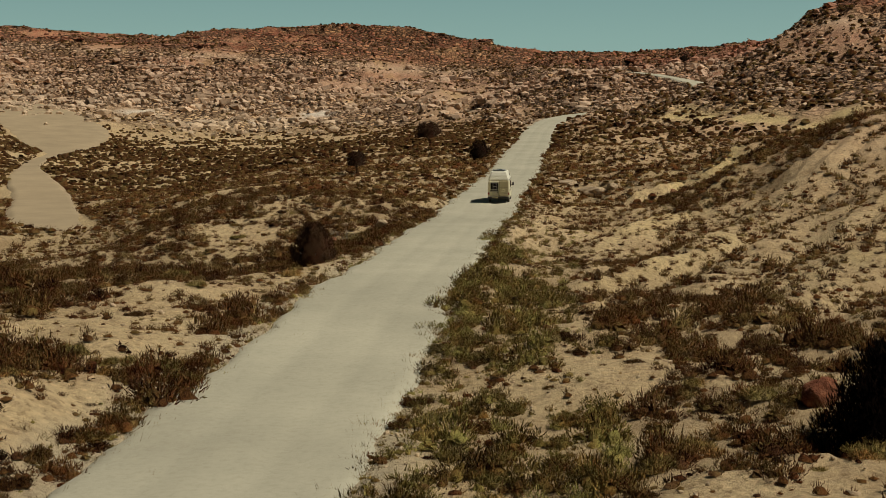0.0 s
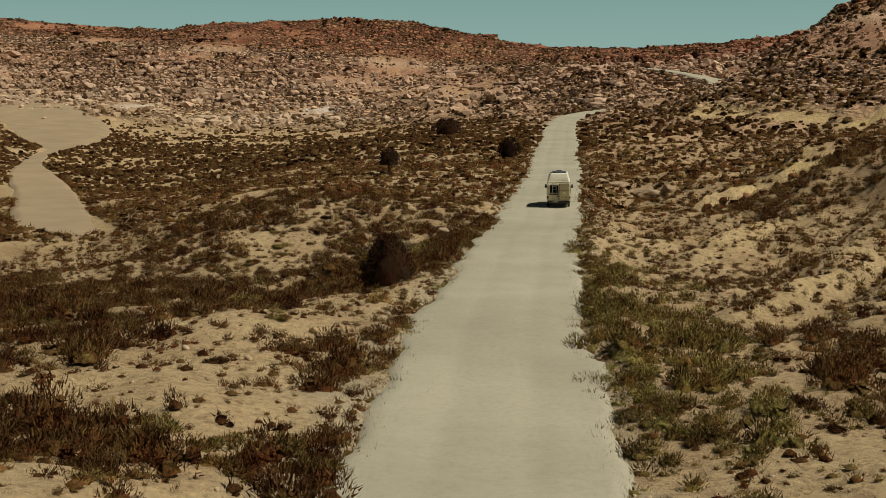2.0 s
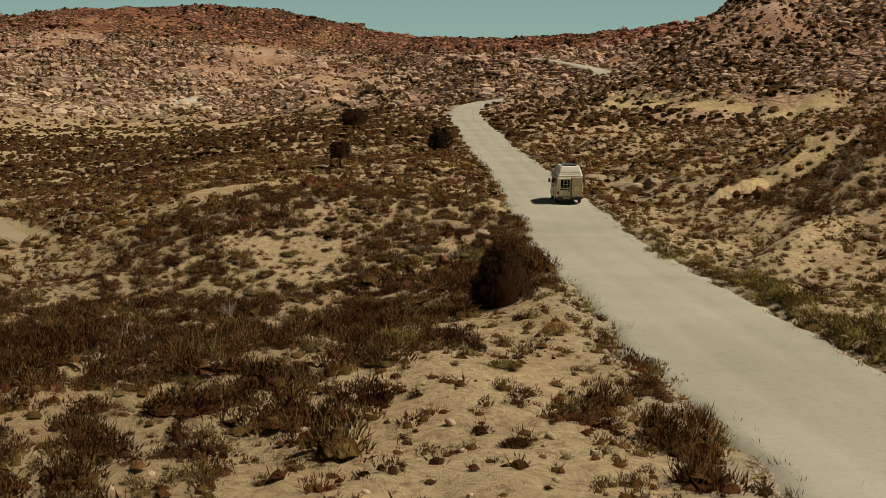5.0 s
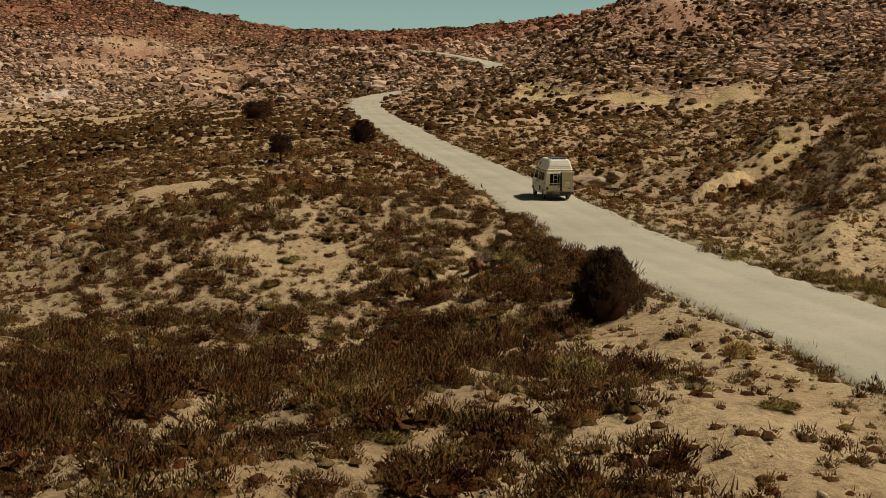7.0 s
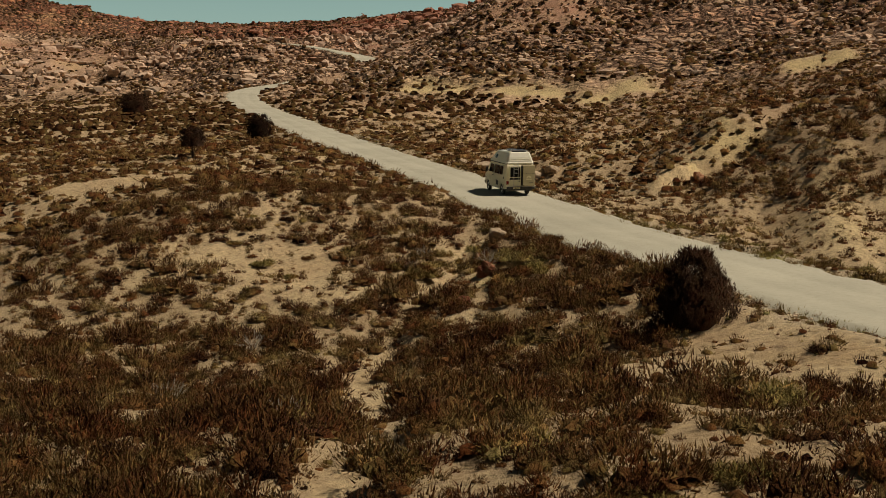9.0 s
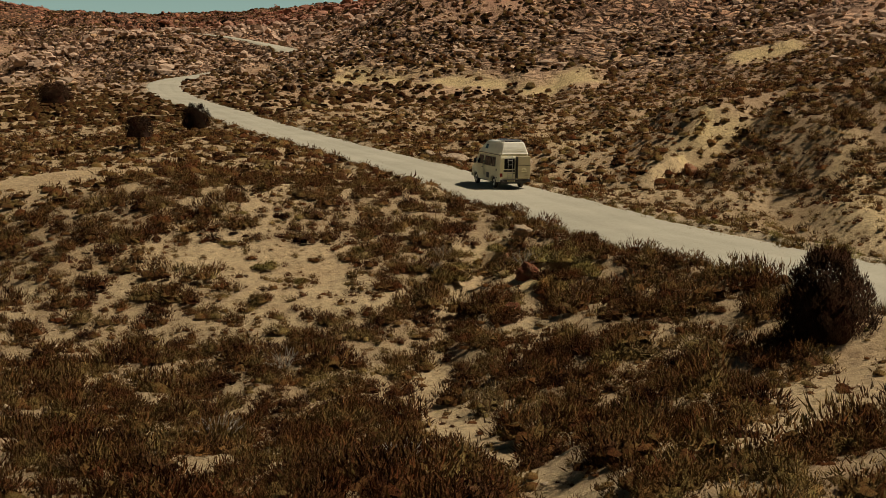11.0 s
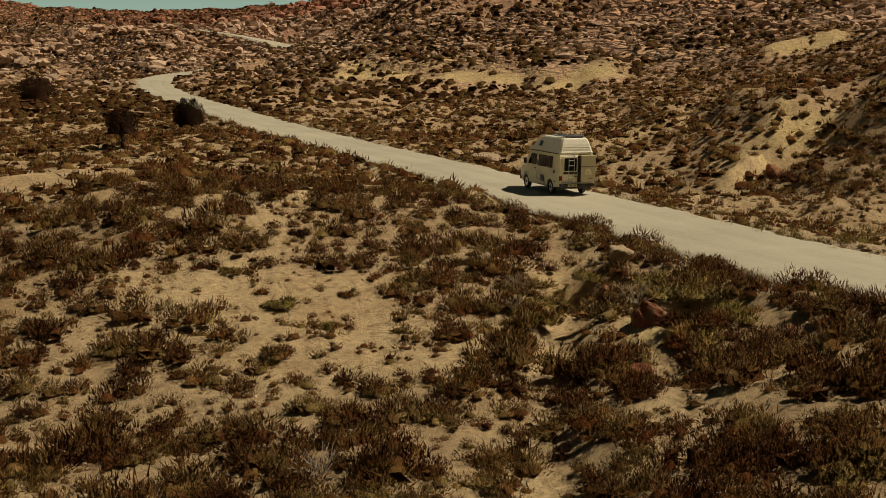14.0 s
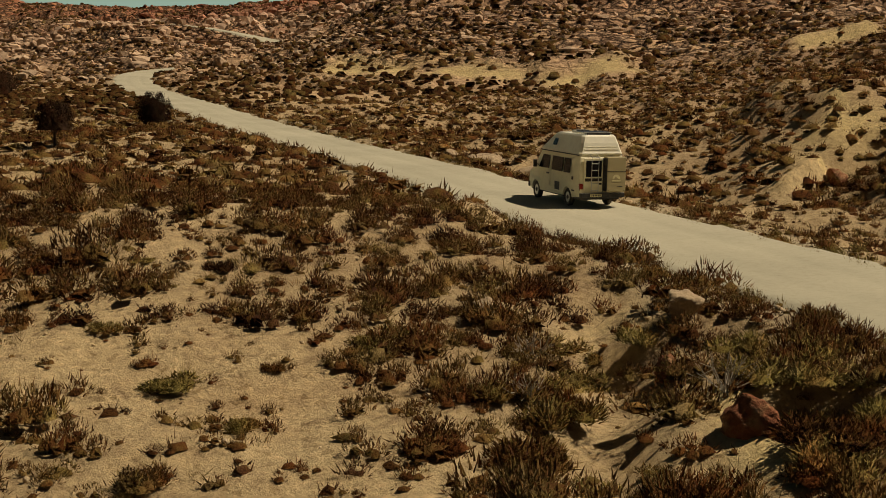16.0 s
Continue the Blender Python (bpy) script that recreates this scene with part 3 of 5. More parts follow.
def backdrop():
    """Hazy sky low over the far ridges."""
    m = bpy.data.materials.new("hazy_sky")
    m.use_nodes = True
    n, l = m.node_tree.nodes, m.node_tree.links
    n.clear()
    geo, sep = n.new("ShaderNodeNewGeometry"), n.new("ShaderNodeSeparateXYZ")
    l.new(geo.outputs["Position"], sep.inputs[0])
    up = math_node(n, l, "DIVIDE", sep.outputs[2], 900.0)
    col = ramp(n, l, up, [(0.0, (0.33, 0.44, 0.37)), (0.22, (0.255, 0.40, 0.355)), (0.5, (0.125, 0.25, 0.265)), (1.0, (0.07, 0.17, 0.22))])
    em, out = n.new("ShaderNodeEmission"), n.new("ShaderNodeOutputMaterial")
    l.new(col.outputs[0], em.inputs[0])
    l.new(em.outputs[0], out.inputs[0])
    az, el = np.radians(np.linspace(-55, 75, 40)), np.linspace(-60, 900, 8)
    co = np.array([(2300 * math.sin(t), 2300 * math.cos(t), z) for z in el for t in az])
    i = (np.arange(7)[:, None] * 40 + np.arange(39)[None, :]).ravel()
    ob = poly_mesh("backdrop", co, np.stack([i, i + 1, i + 41, i + 40], 1), m, True)
    tagged(ob, "pale teal hazy sky over the ridges", "sky", kind="structure")


backdrop()


# ---- camper van ----
def part(name, bm, mat, parent, label="", smooth_shade=False):
    """Links a bmesh as one mesh object under a thing or a part."""
    me = bpy.data.meshes.new(name)
    bmesh.ops.recalc_face_normals(bm, faces=bm.faces[:])
    bm.to_mesh(me)
    bm.free()
    if smooth_shade:
        me.polygons.foreach_set("use_smooth", [True] * len(me.polygons))
    me.materials.append(mat)
    ob = new(name, me)
    ob.parent = parent
    return tagged(ob, label)


def box(x0, x1, y0, y1, z0, z1, bevel=0.0):
    bm = bmesh.new()
    bmesh.ops.create_cube(bm, size=1, matrix=Matrix.Translation(((x0 + x1) / 2, (y0 + y1) / 2, (z0 + z1) / 2)) @ Matrix.Diagonal((x1 - x0, y1 - y0, z1 - z0, 1)))
    if bevel:
        bmesh.ops.bevel(bm, geom=bm.edges[:], offset=bevel, segments=2, affect="EDGES", profile=0.5)
    return bm


def rod(a, b, r, bm=None, sides=8):
    bm = bm or bmesh.new()
    a, b = Vector(a), Vector(b)
    m = Matrix.Translation((a + b) / 2) @ (b - a).to_track_quat("Z", "Y").to_matrix().to_4x4()
    bmesh.ops.create_cone(bm, cap_ends=True, segments=sides, radius1=r, radius2=r, depth=(b - a).length, matrix=m)
    return bm


def loft(rings, cap=True):
    """A skin over rings of as many corners each."""
    bm = bmesh.new()
    vs = [[bm.verts.new(p) for p in r] for r in rings]
    n = len(vs[0])
    for a, b in zip(vs, vs[1:]):
        for k in range(n):
            bm.faces.new((a[k], a[(k + 1) % n], b[(k + 1) % n], b[k]))
    if cap:
        bm.faces.new(vs[0][::-1])
        bm.faces.new(vs[-1])
    return bm


def slab(corners, depth):
    """A thin plate: its outline as a ring of points, thickened by the vector depth."""
    d = Vector(depth)
    return loft([[Vector(c) for c in corners], [Vector(c) + d for c in corners]])


def dusty(name, colour, rough, dirt=0.35):
    """Paint with a film of road dust, thicker low down."""
    m, n, l, b = material(name, rough)
    b.inputs["Specular IOR Level"].default_value = 0.4
    spots = noise_node(n, l, 4.0, 6, 0.7)
    fac = ramp(n, l, spots.outputs[0], [(0.45, (0, 0, 0)), (0.8, (dirt, dirt, dirt))])
    l.new(mix(n, l, fac.outputs[0], colour, (0.42, 0.34, 0.24)), b.inputs["Base Color"])
    bump(n, l, b, spots.outputs[0], 0.08, 0.02)
    return m


CREAM = dusty("cream_paint", (0.85, 0.80, 0.56), 0.40, 0.25)
ROOF_WHITE = dusty("white_fibreglass", (0.82, 0.80, 0.64), 0.45, 0.25)
BEIGE = dusty("beige_box_paint", (0.42, 0.36, 0.20), 0.55, 0.3)
BLACK = dusty("black_plastic", (0.022, 0.022, 0.022), 0.55, 0.15)
RUBBER = dusty("tyre_rubber", (0.028, 0.026, 0.024), 0.85, 0.5)
METAL = material("dull_aluminium", 0.4, 0.9, (0.62, 0.61, 0.58))[0]
GLASS, _, _, glass_shader = material("dark_tinted_glass", 0.12, 0.0, (0.010, 0.011, 0.012))
glass_shader.inputs["Specular IOR Level"].default_value = 0.12
RED = material("red_lamp_lens", 0.25, 0.0, (0.22, 0.02, 0.015))[0]
SOLAR, _, _, solar_shader = material("solar_cells", 0.3, 0.0, (0.010, 0.013, 0.026))
solar_shader.inputs["Specular IOR Level"].default_value = 0.12
LOGO = material("cream_decal", 0.6, 0.0, (0.68, 0.62, 0.36))[0]


def build_van():
    van = tagged(new("camper_van"), "cream high-top camper van with a beige rear box on the road", "van")
    # body shell: the side outline with its wheel arches, drawn in at the top
    arc = lambda cy, r: [(cy + r * math.cos(t), 0.30 + r * math.sin(t)) for t in np.linspace(math.radians(8), math.radians(172), 9)]
    outline = [(-2.36, 0.42), (-2.38, 0.62), (-2.36, 1.30), (-2.30, 1.80), (-2.24, 1.90), (1.10, 1.92), (1.22, 1.86), (1.78, 1.20), (2.30, 1.03), (2.42, 0.92), (2.46, 0.62), (2.44, 0.40)]
    low = [p for cy in (1.62, -1.30) for p in arc(cy, 0.41)]
    ring = outline + low
    half = lambda z: 0.985 - 0.03 * max(0, 0.62 - z) / 0.3 - 0.085 * max(0, (z - 1.05)) ** 1.5 / 0.8
    nose = lambda y: 1 - 0.10 * max(0, (y - 1.6) / 0.86) ** 2
    bm = loft([[(s * half(z) * nose(y) * (1.0 if k else 1.0), y, z) for y, z in ring] for k, s in ((0, -1), (1, 1))])
    part("body", bm, CREAM, van, "dusty cream steel body")
    under = box(-0.86, 0.86, -2.25, 2.25, 0.30, 0.46, 0.02)
    part("underbody", under, BLACK, van)
    # high roof
    rings = []
    for z, y0, y1, hw in ((1.90, -2.27, 1.24, 0.935), (1.97, -2.29, 1.26, 0.95), (2.02, -2.26, 1.18, 0.93), (2.34, -2.17, 0.72, 0.82), (2.56, -2.08, 0.36, 0.74), (2.62, -2.00, 0.22, 0.68)):
        c = 0.10
        rings.append([(-hw, y0 + c, z), (-hw + c, y0, z), (hw - c, y0, z), (hw, y0 + c, z), (hw, y1 - c, z), (hw - c, y1, z), (-hw + c, y1, z), (-hw, y1 - c, z)])
    roof = part("high_roof", loft(rings), ROOF_WHITE, van, "white fibreglass high roof")
    for z in (2.10, 2.20):
        y = -2.26 + (z - 2.02) * 0.32
        part("moulding", box(-0.74, 0.74, y - 0.02, y + 0.05, z, z + 0.018, 0.004), ROOF_WHITE, roof)
    for s in (-1, 1):
        part("gutter", box(s * 0.945 - 0.02, s * 0.945 + 0.025, -2.2, 1.2, 1.885, 1.925, 0.006), BLACK, roof)
        # small window in the roof's flank
        q = [(s * (0.925 - (z - 2.02) * 0.36 + 0.012), y, z) for y, z in ((-0.10, 2.14), (-0.10, 2.38), (0.16, 2.38), (0.24, 2.14))]
        part("roof_window", slab(q, (s * 0.02, 0, 0.01)), GLASS, roof)
    # roof gear
    panel = part("solar_panel", box(-0.60, 0.60, -1.92, -1.02, 2.675, 2.715, 0.008), METAL, van, "dark solar panel in an aluminium frame")
    part("cells", box(-0.57, 0.57, -1.89, -1.05, 2.710, 2.720), SOLAR, panel)
    part("panel_foot", box(-0.5, 0.5, -1.98, -1.93, 2.60, 2.69, 0.01), BLACK, panel)
    vent = part("roof_vent", box(-0.30, 0.30, -0.72, -0.22, 2.61, 2.70, 0.025), ROOF_WHITE, van)
    part("vent_lid", box(-0.26, 0.26, -0.68, -0.26, 2.695, 2.73, 0.02), BLACK, vent)
    # rear door with window, ladder and plate
    door = part("rear_door", box(-0.80, 0.02, -2.405, -2.33, 0.60, 1.80, 0.012), CREAM, van)
    part("rear_window", box(-0.72, -0.05, -2.418, -2.40, 1.14, 1.72, 0.02), GLASS, door)
    part("grille_strip", box(-0.76, -0.02, -2.416, -2.40, 0.98, 1.09, 0.008), BLACK, door)
    part("door_handle", box(-0.14, -0.03, -2.43, -2.40, 0.86, 0.92, 0.008), BLACK, door)
    part("door_seam", box(0.020, 0.045, -2.40, -2.36, 0.58, 1.80), BLACK, van)
    ladder = part("ladder", rod((-0.50, -2.47, 0.56), (-0.50, -2.47, 1.86), 0.016), METAL, van, "aluminium rear ladder")
    part("rail", rod((-0.20, -2.47, 0.56), (-0.20, -2.47, 1.86), 0.016), METAL, ladder)
    for s in (-0.50, -0.20):
        part("bracket", rod((s, -2.47, 1.84), (s, -2.28, 1.93), 0.014), METAL, ladder)
    for z in (0.66, 0.90, 1.14, 1.38, 1.62, 1.84):
        part("rung", rod((-0.50, -2.47, z), (-0.20, -2.47, z), 0.013), METAL, ladder)
    # luggage box on the other rear door
    case = part("rear_box", box(0.06, 0.88, -2.70, -2.34, 0.62, 1.86, 0.025), BEIGE, van, "beige luggage box on the rear door")
    part("lid_seam", box(0.055, 0.885, -2.706, -2.36, 1.345, 1.362), BLACK, case)
    part("box_side", box(0.040, 0.062, -2.69, -2.36, 0.64, 1.82, 0.004), BLACK, case)
    part("latch", box(0.50, 0.74, -2.708, -2.695, 0.80, 0.825, 0.004), BLACK, case)
    for x in (0.12, 0.82):
        part("bolt", rod((x, -2.71, 0.66), (x, -2.69, 0.66), 0.022), BLACK, case)
    disc = [(0.46 + 0.17 * math.cos(t), -2.704, 1.07 + 0.17 * math.sin(t)) for t in np.linspace(0, math.pi, 13)]
    mark = part("decal", slab(disc, (0, -0.004, 0)), LOGO, case, "half-round cream decal")
    part("decal_foot", box(0.27, 0.65, -2.708, -2.704, 0.99, 1.04), LOGO, mark)
    part("decal_shape", slab([(0.36, -2.7085, 1.08), (0.42, -2.7085, 1.17), (0.50, -2.7085, 1.12), (0.57, -2.7085, 1.08)], (0, -0.002, 0)), BEIGE, mark)
    bumper = part("bumper", box(-0.96, 0.96, -2.52, -2.34, 0.40, 0.56, 0.03), BLACK, van)
    part("bumper_top", box(-0.95, 0.95, -2.50, -2.34, 0.555, 0.575, 0.006), METAL, bumper)
    plate = part("number_plate", box(-0.56, -0.06, -2.535, -2.52, 0.43, 0.53, 0.004), LOGO, van, "pale plate with dark bars")
    for k in range(6):
        part("bar", box(-0.51 + k * 0.07, -0.47 + k * 0.07, -2.539, -2.534, 0.45, 0.51), BLACK, plate)
    for x in (-0.90, 0.90):
        lamp = part("tail_lamp", box(x - 0.075, x + 0.075, -2.40, -2.33, 0.66, 0.90, 0.01), RED, van)
        part("reverse_lens", box(x - 0.07, x + 0.07, -2.405, -2.398, 0.66, 0.70), LOGO, lamp)
    # flanks
    for s in (-1, 1):
        flank = lambda z: s * (half(z) + 0.004)
        def pane(name, pts, mat, parent, thick=0.012):
            return part(name, slab([(flank(z) * nose(y), y, z) for y, z in pts], (s * thick, 0, 0)), mat, parent)
        front = pane("front_door", [(0.30, 0.52), (0.28, 1.80), (1.02, 1.80), (1.42, 1.22), (1.36, 1.00), (1.12, 0.72), (1.12, 0.52)], CREAM, van, 0.010)
        pane("door_window", [(0.36, 1.24), (0.36, 1.74), (0.98, 1.74), (1.32, 1.24)], GLASS, front, 0.018)
        pane("door_handle", [(0.36, 1.04), (0.36, 1.09), (0.52, 1.09), (0.52, 1.04)], BLACK, front, 0.04)
        if s < 0:
            pane("side_window", [(-0.86, 1.22), (-0.86, 1.74), (0.10, 1.74), (0.10, 1.22)], GLASS, van, 0.018)
            pane("side_window", [(-1.52, 1.22), (-1.52, 1.74), (-1.00, 1.74), (-1.00, 1.22)], GLASS, van, 0.018)
            pane("service_hatch", [(-0.62, 0.52), (-0.62, 0.82), (-0.22, 0.82), (-0.22, 0.52)], BLACK, van, 0.014)
            pane("filler_cap", [(-1.86, 1.00), (-1.86, 1.12), (-1.72, 1.12), (-1.72, 1.00)], BLACK, van, 0.014)
        else:
            slide = pane("sliding_door", [(-0.98, 0.52), (-0.98, 1.82), (0.22, 1.82), (0.22, 0.52)], CREAM, van, 0.016)
            pane("side_window", [(-0.80, 1.20), (-0.80, 1.74), (0.04, 1.74), (0.04, 1.20)], GLASS, slide, 0.022)
            pane("door_handle", [(0.08, 0.98), (0.08, 1.16), (0.13, 1.16), (0.13, 0.98)], BLACK, slide, 0.03)
            pane("slide_rail", [(-2.05, 1.02), (-2.05, 1.07), (-0.98, 1.07), (-0.98, 1.02)], BLACK, van, 0.02)
        pane("trim_strip", [(-1.95, 0.60), (-1.95, 0.64), (-1.75, 0.64), (-1.75, 0.60)], BLACK, van, 0.01)
        arm = part("mirror_arm", rod((s * 0.90, 1.36, 1.30), (s * 1.12, 1.40, 1.34), 0.018), BLACK, van)
        part("mirror", box(s * 1.13 - 0.08, s * 1.13 + 0.08, 1.36, 1.44, 1.22, 1.50, 0.02), BLACK, arm)
        for y in (1.62, -1.30):
            wheel = new("wheel")
            wheel.parent = van
            prof = [(0.20, -0.09), (0.30, -0.095), (0.325, -0.07), (0.33, 0), (0.325, 0.07), (0.30, 0.095), (0.20, 0.09)]
            cx = s * 0.845
            rings = [[(cx + w, y + r * math.cos(t), 0.33 + r * math.sin(t)) for r, w in prof] for t in np.linspace(0, 2 * math.pi, 21)]
            part("tyre", loft(rings, False), RUBBER, wheel, "", True)
            part("rim", rod((cx + s * 0.02, y, 0.33), (cx + s * 0.075, y, 0.33), 0.215, None, 20), METAL, wheel, "pale steel rim")
            part("hub_cap", rod((cx + s * 0.07, y, 0.33), (cx + s * 0.10, y, 0.33), 0.075, None, 12), BLACK, wheel)
    # front
    part("windscreen", slab([(-0.80, 1.26, 1.80), (0.80, 1.26, 1.80), (0.84, 1.74, 1.25), (-0.84, 1.74, 1.25)], (0, 0.02, 0.02)), GLASS, van)
    part("front_bumper", box(-0.92, 0.92, 2.36, 2.52, 0.38, 0.58, 0.03), BLACK, van)
    part("grille", box(-0.50, 0.50, 2.42, 2.46, 0.66, 0.88, 0.01), BLACK, van)
    for x in (-0.68, 0.68):
        part("headlight", box(x - 0.14, x + 0.14, 2.40, 2.45, 0.66, 0.88, 0.02), GLASS, van)
    return van


def road_at(y):
    k = int(np.abs(road_path[:, 1] - y).argmin())
    d = road_path[k + 1] - road_path[k - 1]
    return road_path[k], d


VAN_Y = 107.4
spot, way = road_at(VAN_Y)
van = build_van()
yaw = math.degrees(math.atan2(-way[0], way[1]))
climb = math.degrees(math.atan2(way[2], math.hypot(way[0], way[1])))
van.matrix_world = pose(spot[0] + 1.3, spot[1], spot[2] + 0.0, 0, 0, yaw) @ pose(0, 0, 0, climb, 0, 0) @ Matrix.Diagonal((0.95, 0.97, 1.04, 1))


# ---- plants ----
def merge(items):
    """Joins (co, tri) arrays into one pair."""
    co, tri, base = [], [], 0
    for c, t in items:
        co.append(c)
        tri.append(t + base)
        base += len(c)
    return np.vstack(co), np.vstack(tri)


def blades(rng, n, radius, height, width, lean=1.0, curl=0.3, core=0.25):
    """Twigs that spread from a root: each a bent strip that narrows to a point."""
    phi = rng.uniform(0, 2 * np.pi, n)
    tilt = lean * np.sqrt(rng.uniform(0.0, 1.0, n)) * 1.25
    out = np.stack([np.cos(phi), np.sin(phi)], 1)
    length = rng.uniform(0.65, 1.1, n)
    root = np.c_[out * (rng.uniform(0, core, n) * radius)[:, None], np.zeros(n)]
    aim = np.c_[out * (np.sin(tilt) * radius)[:, None], np.cos(tilt) * height] * length[:, None]
    aim[:, 2] = np.maximum(aim[:, 2], 0.12 * height)
    bend = np.c_[out * (curl * radius * rng.uniform(-0.2, 1, n))[:, None], -curl * height * 0.5 * rng.uniform(0, 1, n)]
    midp = root + aim * 0.55 - bend * 0.3
    tip = root + aim
    side = np.cross(aim, rng.normal(size=(n, 3)))
    side /= np.linalg.norm(side, axis=1)[:, None] + 1e-9
    w = width * rng.uniform(0.6, 1.3, n)[:, None]
    co = np.stack([root - side * w * 0.4, root + side * w * 0.4, midp - side * w, midp + side * w, tip], 1).reshape(-1, 3)
    k = (np.arange(n) * 5)[:, None, None]
    tri = (k + np.array([[0, 1, 3], [0, 3, 2], [2, 3, 4]])[None]).reshape(-1, 3)
    return co, tri


def lump(rng, radius, height, n=7):
    """A low uneven core that holds a bush together."""
    co = [np.array([0, 0, height])]
    for f, g in ((0.70, 0.74), (0.98, 0.02)):
        t = np.arange(n) * 2 * np.pi / n + rng.uniform(0, 0.8)
        r = radius * f * rng.uniform(0.7, 1.2, n)
        co.append(np.stack([np.cos(t) * r, np.sin(t) * r, np.full(n, height * g) * rng.uniform(0.8, 1.2, n)], 1))
    co = np.vstack([co[0][None], co[1], co[2]])
    tri = []
    for k in range(n):
        j = (k + 1) % n
        tri += [(0, 1 + k, 1 + j), (1 + k, 1 + n + k, 1 + n + j), (1 + k, 1 + n + j, 1 + j)]
    return co, np.array(tri)


def moved(model, dx, dy):
    return model[0] + np.array([dx, dy, 0.0]), model[1]


def fuzz(rng, n, radius, height, length, width, up=0.55, loose=0.5, inner=0.25):
    """Short pointed sprays that stand out of a dome all over it."""
    phi, el = rng.uniform(0, 2 * np.pi, n), np.arcsin(rng.uniform(0.02, 1, n) ** 0.8)
    way = np.stack([np.cos(phi) * np.cos(el), np.sin(phi) * np.cos(el), np.sin(el)], 1)
    root = way * np.array([radius, radius, height]) * (rng.uniform(inner, 1.0, n) ** 0.7)[:, None]
    aim = way * np.array([0.8, 0.8, 0.6]) + np.array([0, 0, up]) + rng.normal(0, loose, (n, 3))
    aim /= np.linalg.norm(aim, axis=1)[:, None]
    side = np.cross(aim, rng.normal(size=(n, 3)))
    side /= np.linalg.norm(side, axis=1)[:, None] + 1e-9
    w, q = width * rng.uniform(0.6, 1.3, n)[:, None], length * rng.uniform(0.4, 1.3, n)[:, None]
    co = np.stack([root - side * w, root + side * w, root + aim * q], 1).reshape(-1, 3)
    return co, np.arange(n * 3).reshape(-1, 3)


def dome(rng, radius, height, n=7, rough=0.16, rings=((0.62, 0.80), (1.0, 0.30))):
    """The dense, uneven body of a cushion, widest a little above the soil."""
    rows = [np.array([[0, 0, height * rng.uniform(0.9, 1.08)]])]
    for f, g in rings:
        t = (np.arange(n) + rng.uniform(0, 1)) * 2 * np.pi / n
        r = radius * f * rng.uniform(1 - rough, 1 + rough, n)
        rows.append(np.stack([np.cos(t) * r, np.sin(t) * r, height * g * rng.uniform(1 - rough, 1 + rough, n)], 1))
    tri = [(0, 1 + k, 1 + (k + 1) % n) for k in range(n)]
    for q in range(len(rings) - 1):
        a, b = 1 + q * n, 1 + (q + 1) * n
        for k in range(n):
            j = (k + 1) % n
            tri += [(a + k, b + k, b + j), (a + k, b + j, a + j)]
    return np.vstack(rows), np.array(tri)


def rounded(rng, lobes):
    """Joins lobes (model, dx, dy) into one plant, with the soft normals of a cushion."""
    items, normals = [], []
    for (co, tri), dx, dy in lobes:
        way = co / np.maximum(np.abs(co).max(0), 1e-6) + np.array([0, 0, 0.35])
        way /= np.linalg.norm(way, axis=1)[:, None] + 1e-9
        if len(tri) * 3 == len(co):
            way = way + 0.40 * np.repeat(rng.normal(size=(len(co) // 3 + 1, 3)), 3, axis=0)[:len(co)]
            way /= np.linalg.norm(way, axis=1)[:, None] + 1e-9
        items.append(moved((co, tri), dx, dy))
        normals.append(way)
    co, tri = merge(items)
    nor = np.vstack(normals)
    face = np.cross(co[tri[:, 1]] - co[tri[:, 0]], co[tri[:, 2]] - co[tri[:, 0]])
    away = (face * nor[tri[:, 0]]).sum(1) < 0
    tri = np.where(away[:, None], tri[:, ::-1], tri)
    return co, tri, nor


def soft_mesh(name, co, tri, nor, mat):
    ob = poly_mesh(name, co, tri, mat, True)
    at = ob.data.attributes.new("custom_normal", "FLOAT_VECTOR", "POINT")
    at.data.foreach_set("vector", np.ascontiguousarray(nor, np.float32).ravel())
    return ob


def stone(rng, flat=0.6):
    """A chipped, uneven block about 1 across."""
    bm = bmesh.new()
    bmesh.ops.create_icosphere(bm, subdivisions=1, radius=0.5)
    co = np.array([v.co[:] for v in bm.verts])
    tri = np.array([[v.index for v in f.verts] for f in bm.faces])
    bm.free()
    for _ in range(4):
        # cut flat faces, as broken rock has
        n = rng.normal(size=3)
        n /= np.linalg.norm(n)
        d = co @ n
        co = co - np.outer(np.clip(d - rng.uniform(0.18, 0.34), 0, None), n)
    co = co * rng.uniform(0.75, 1.3, 3) * rng.uniform(0.8, 1.2, co.shape)
    co[:, 2] *= flat
    return co, tri


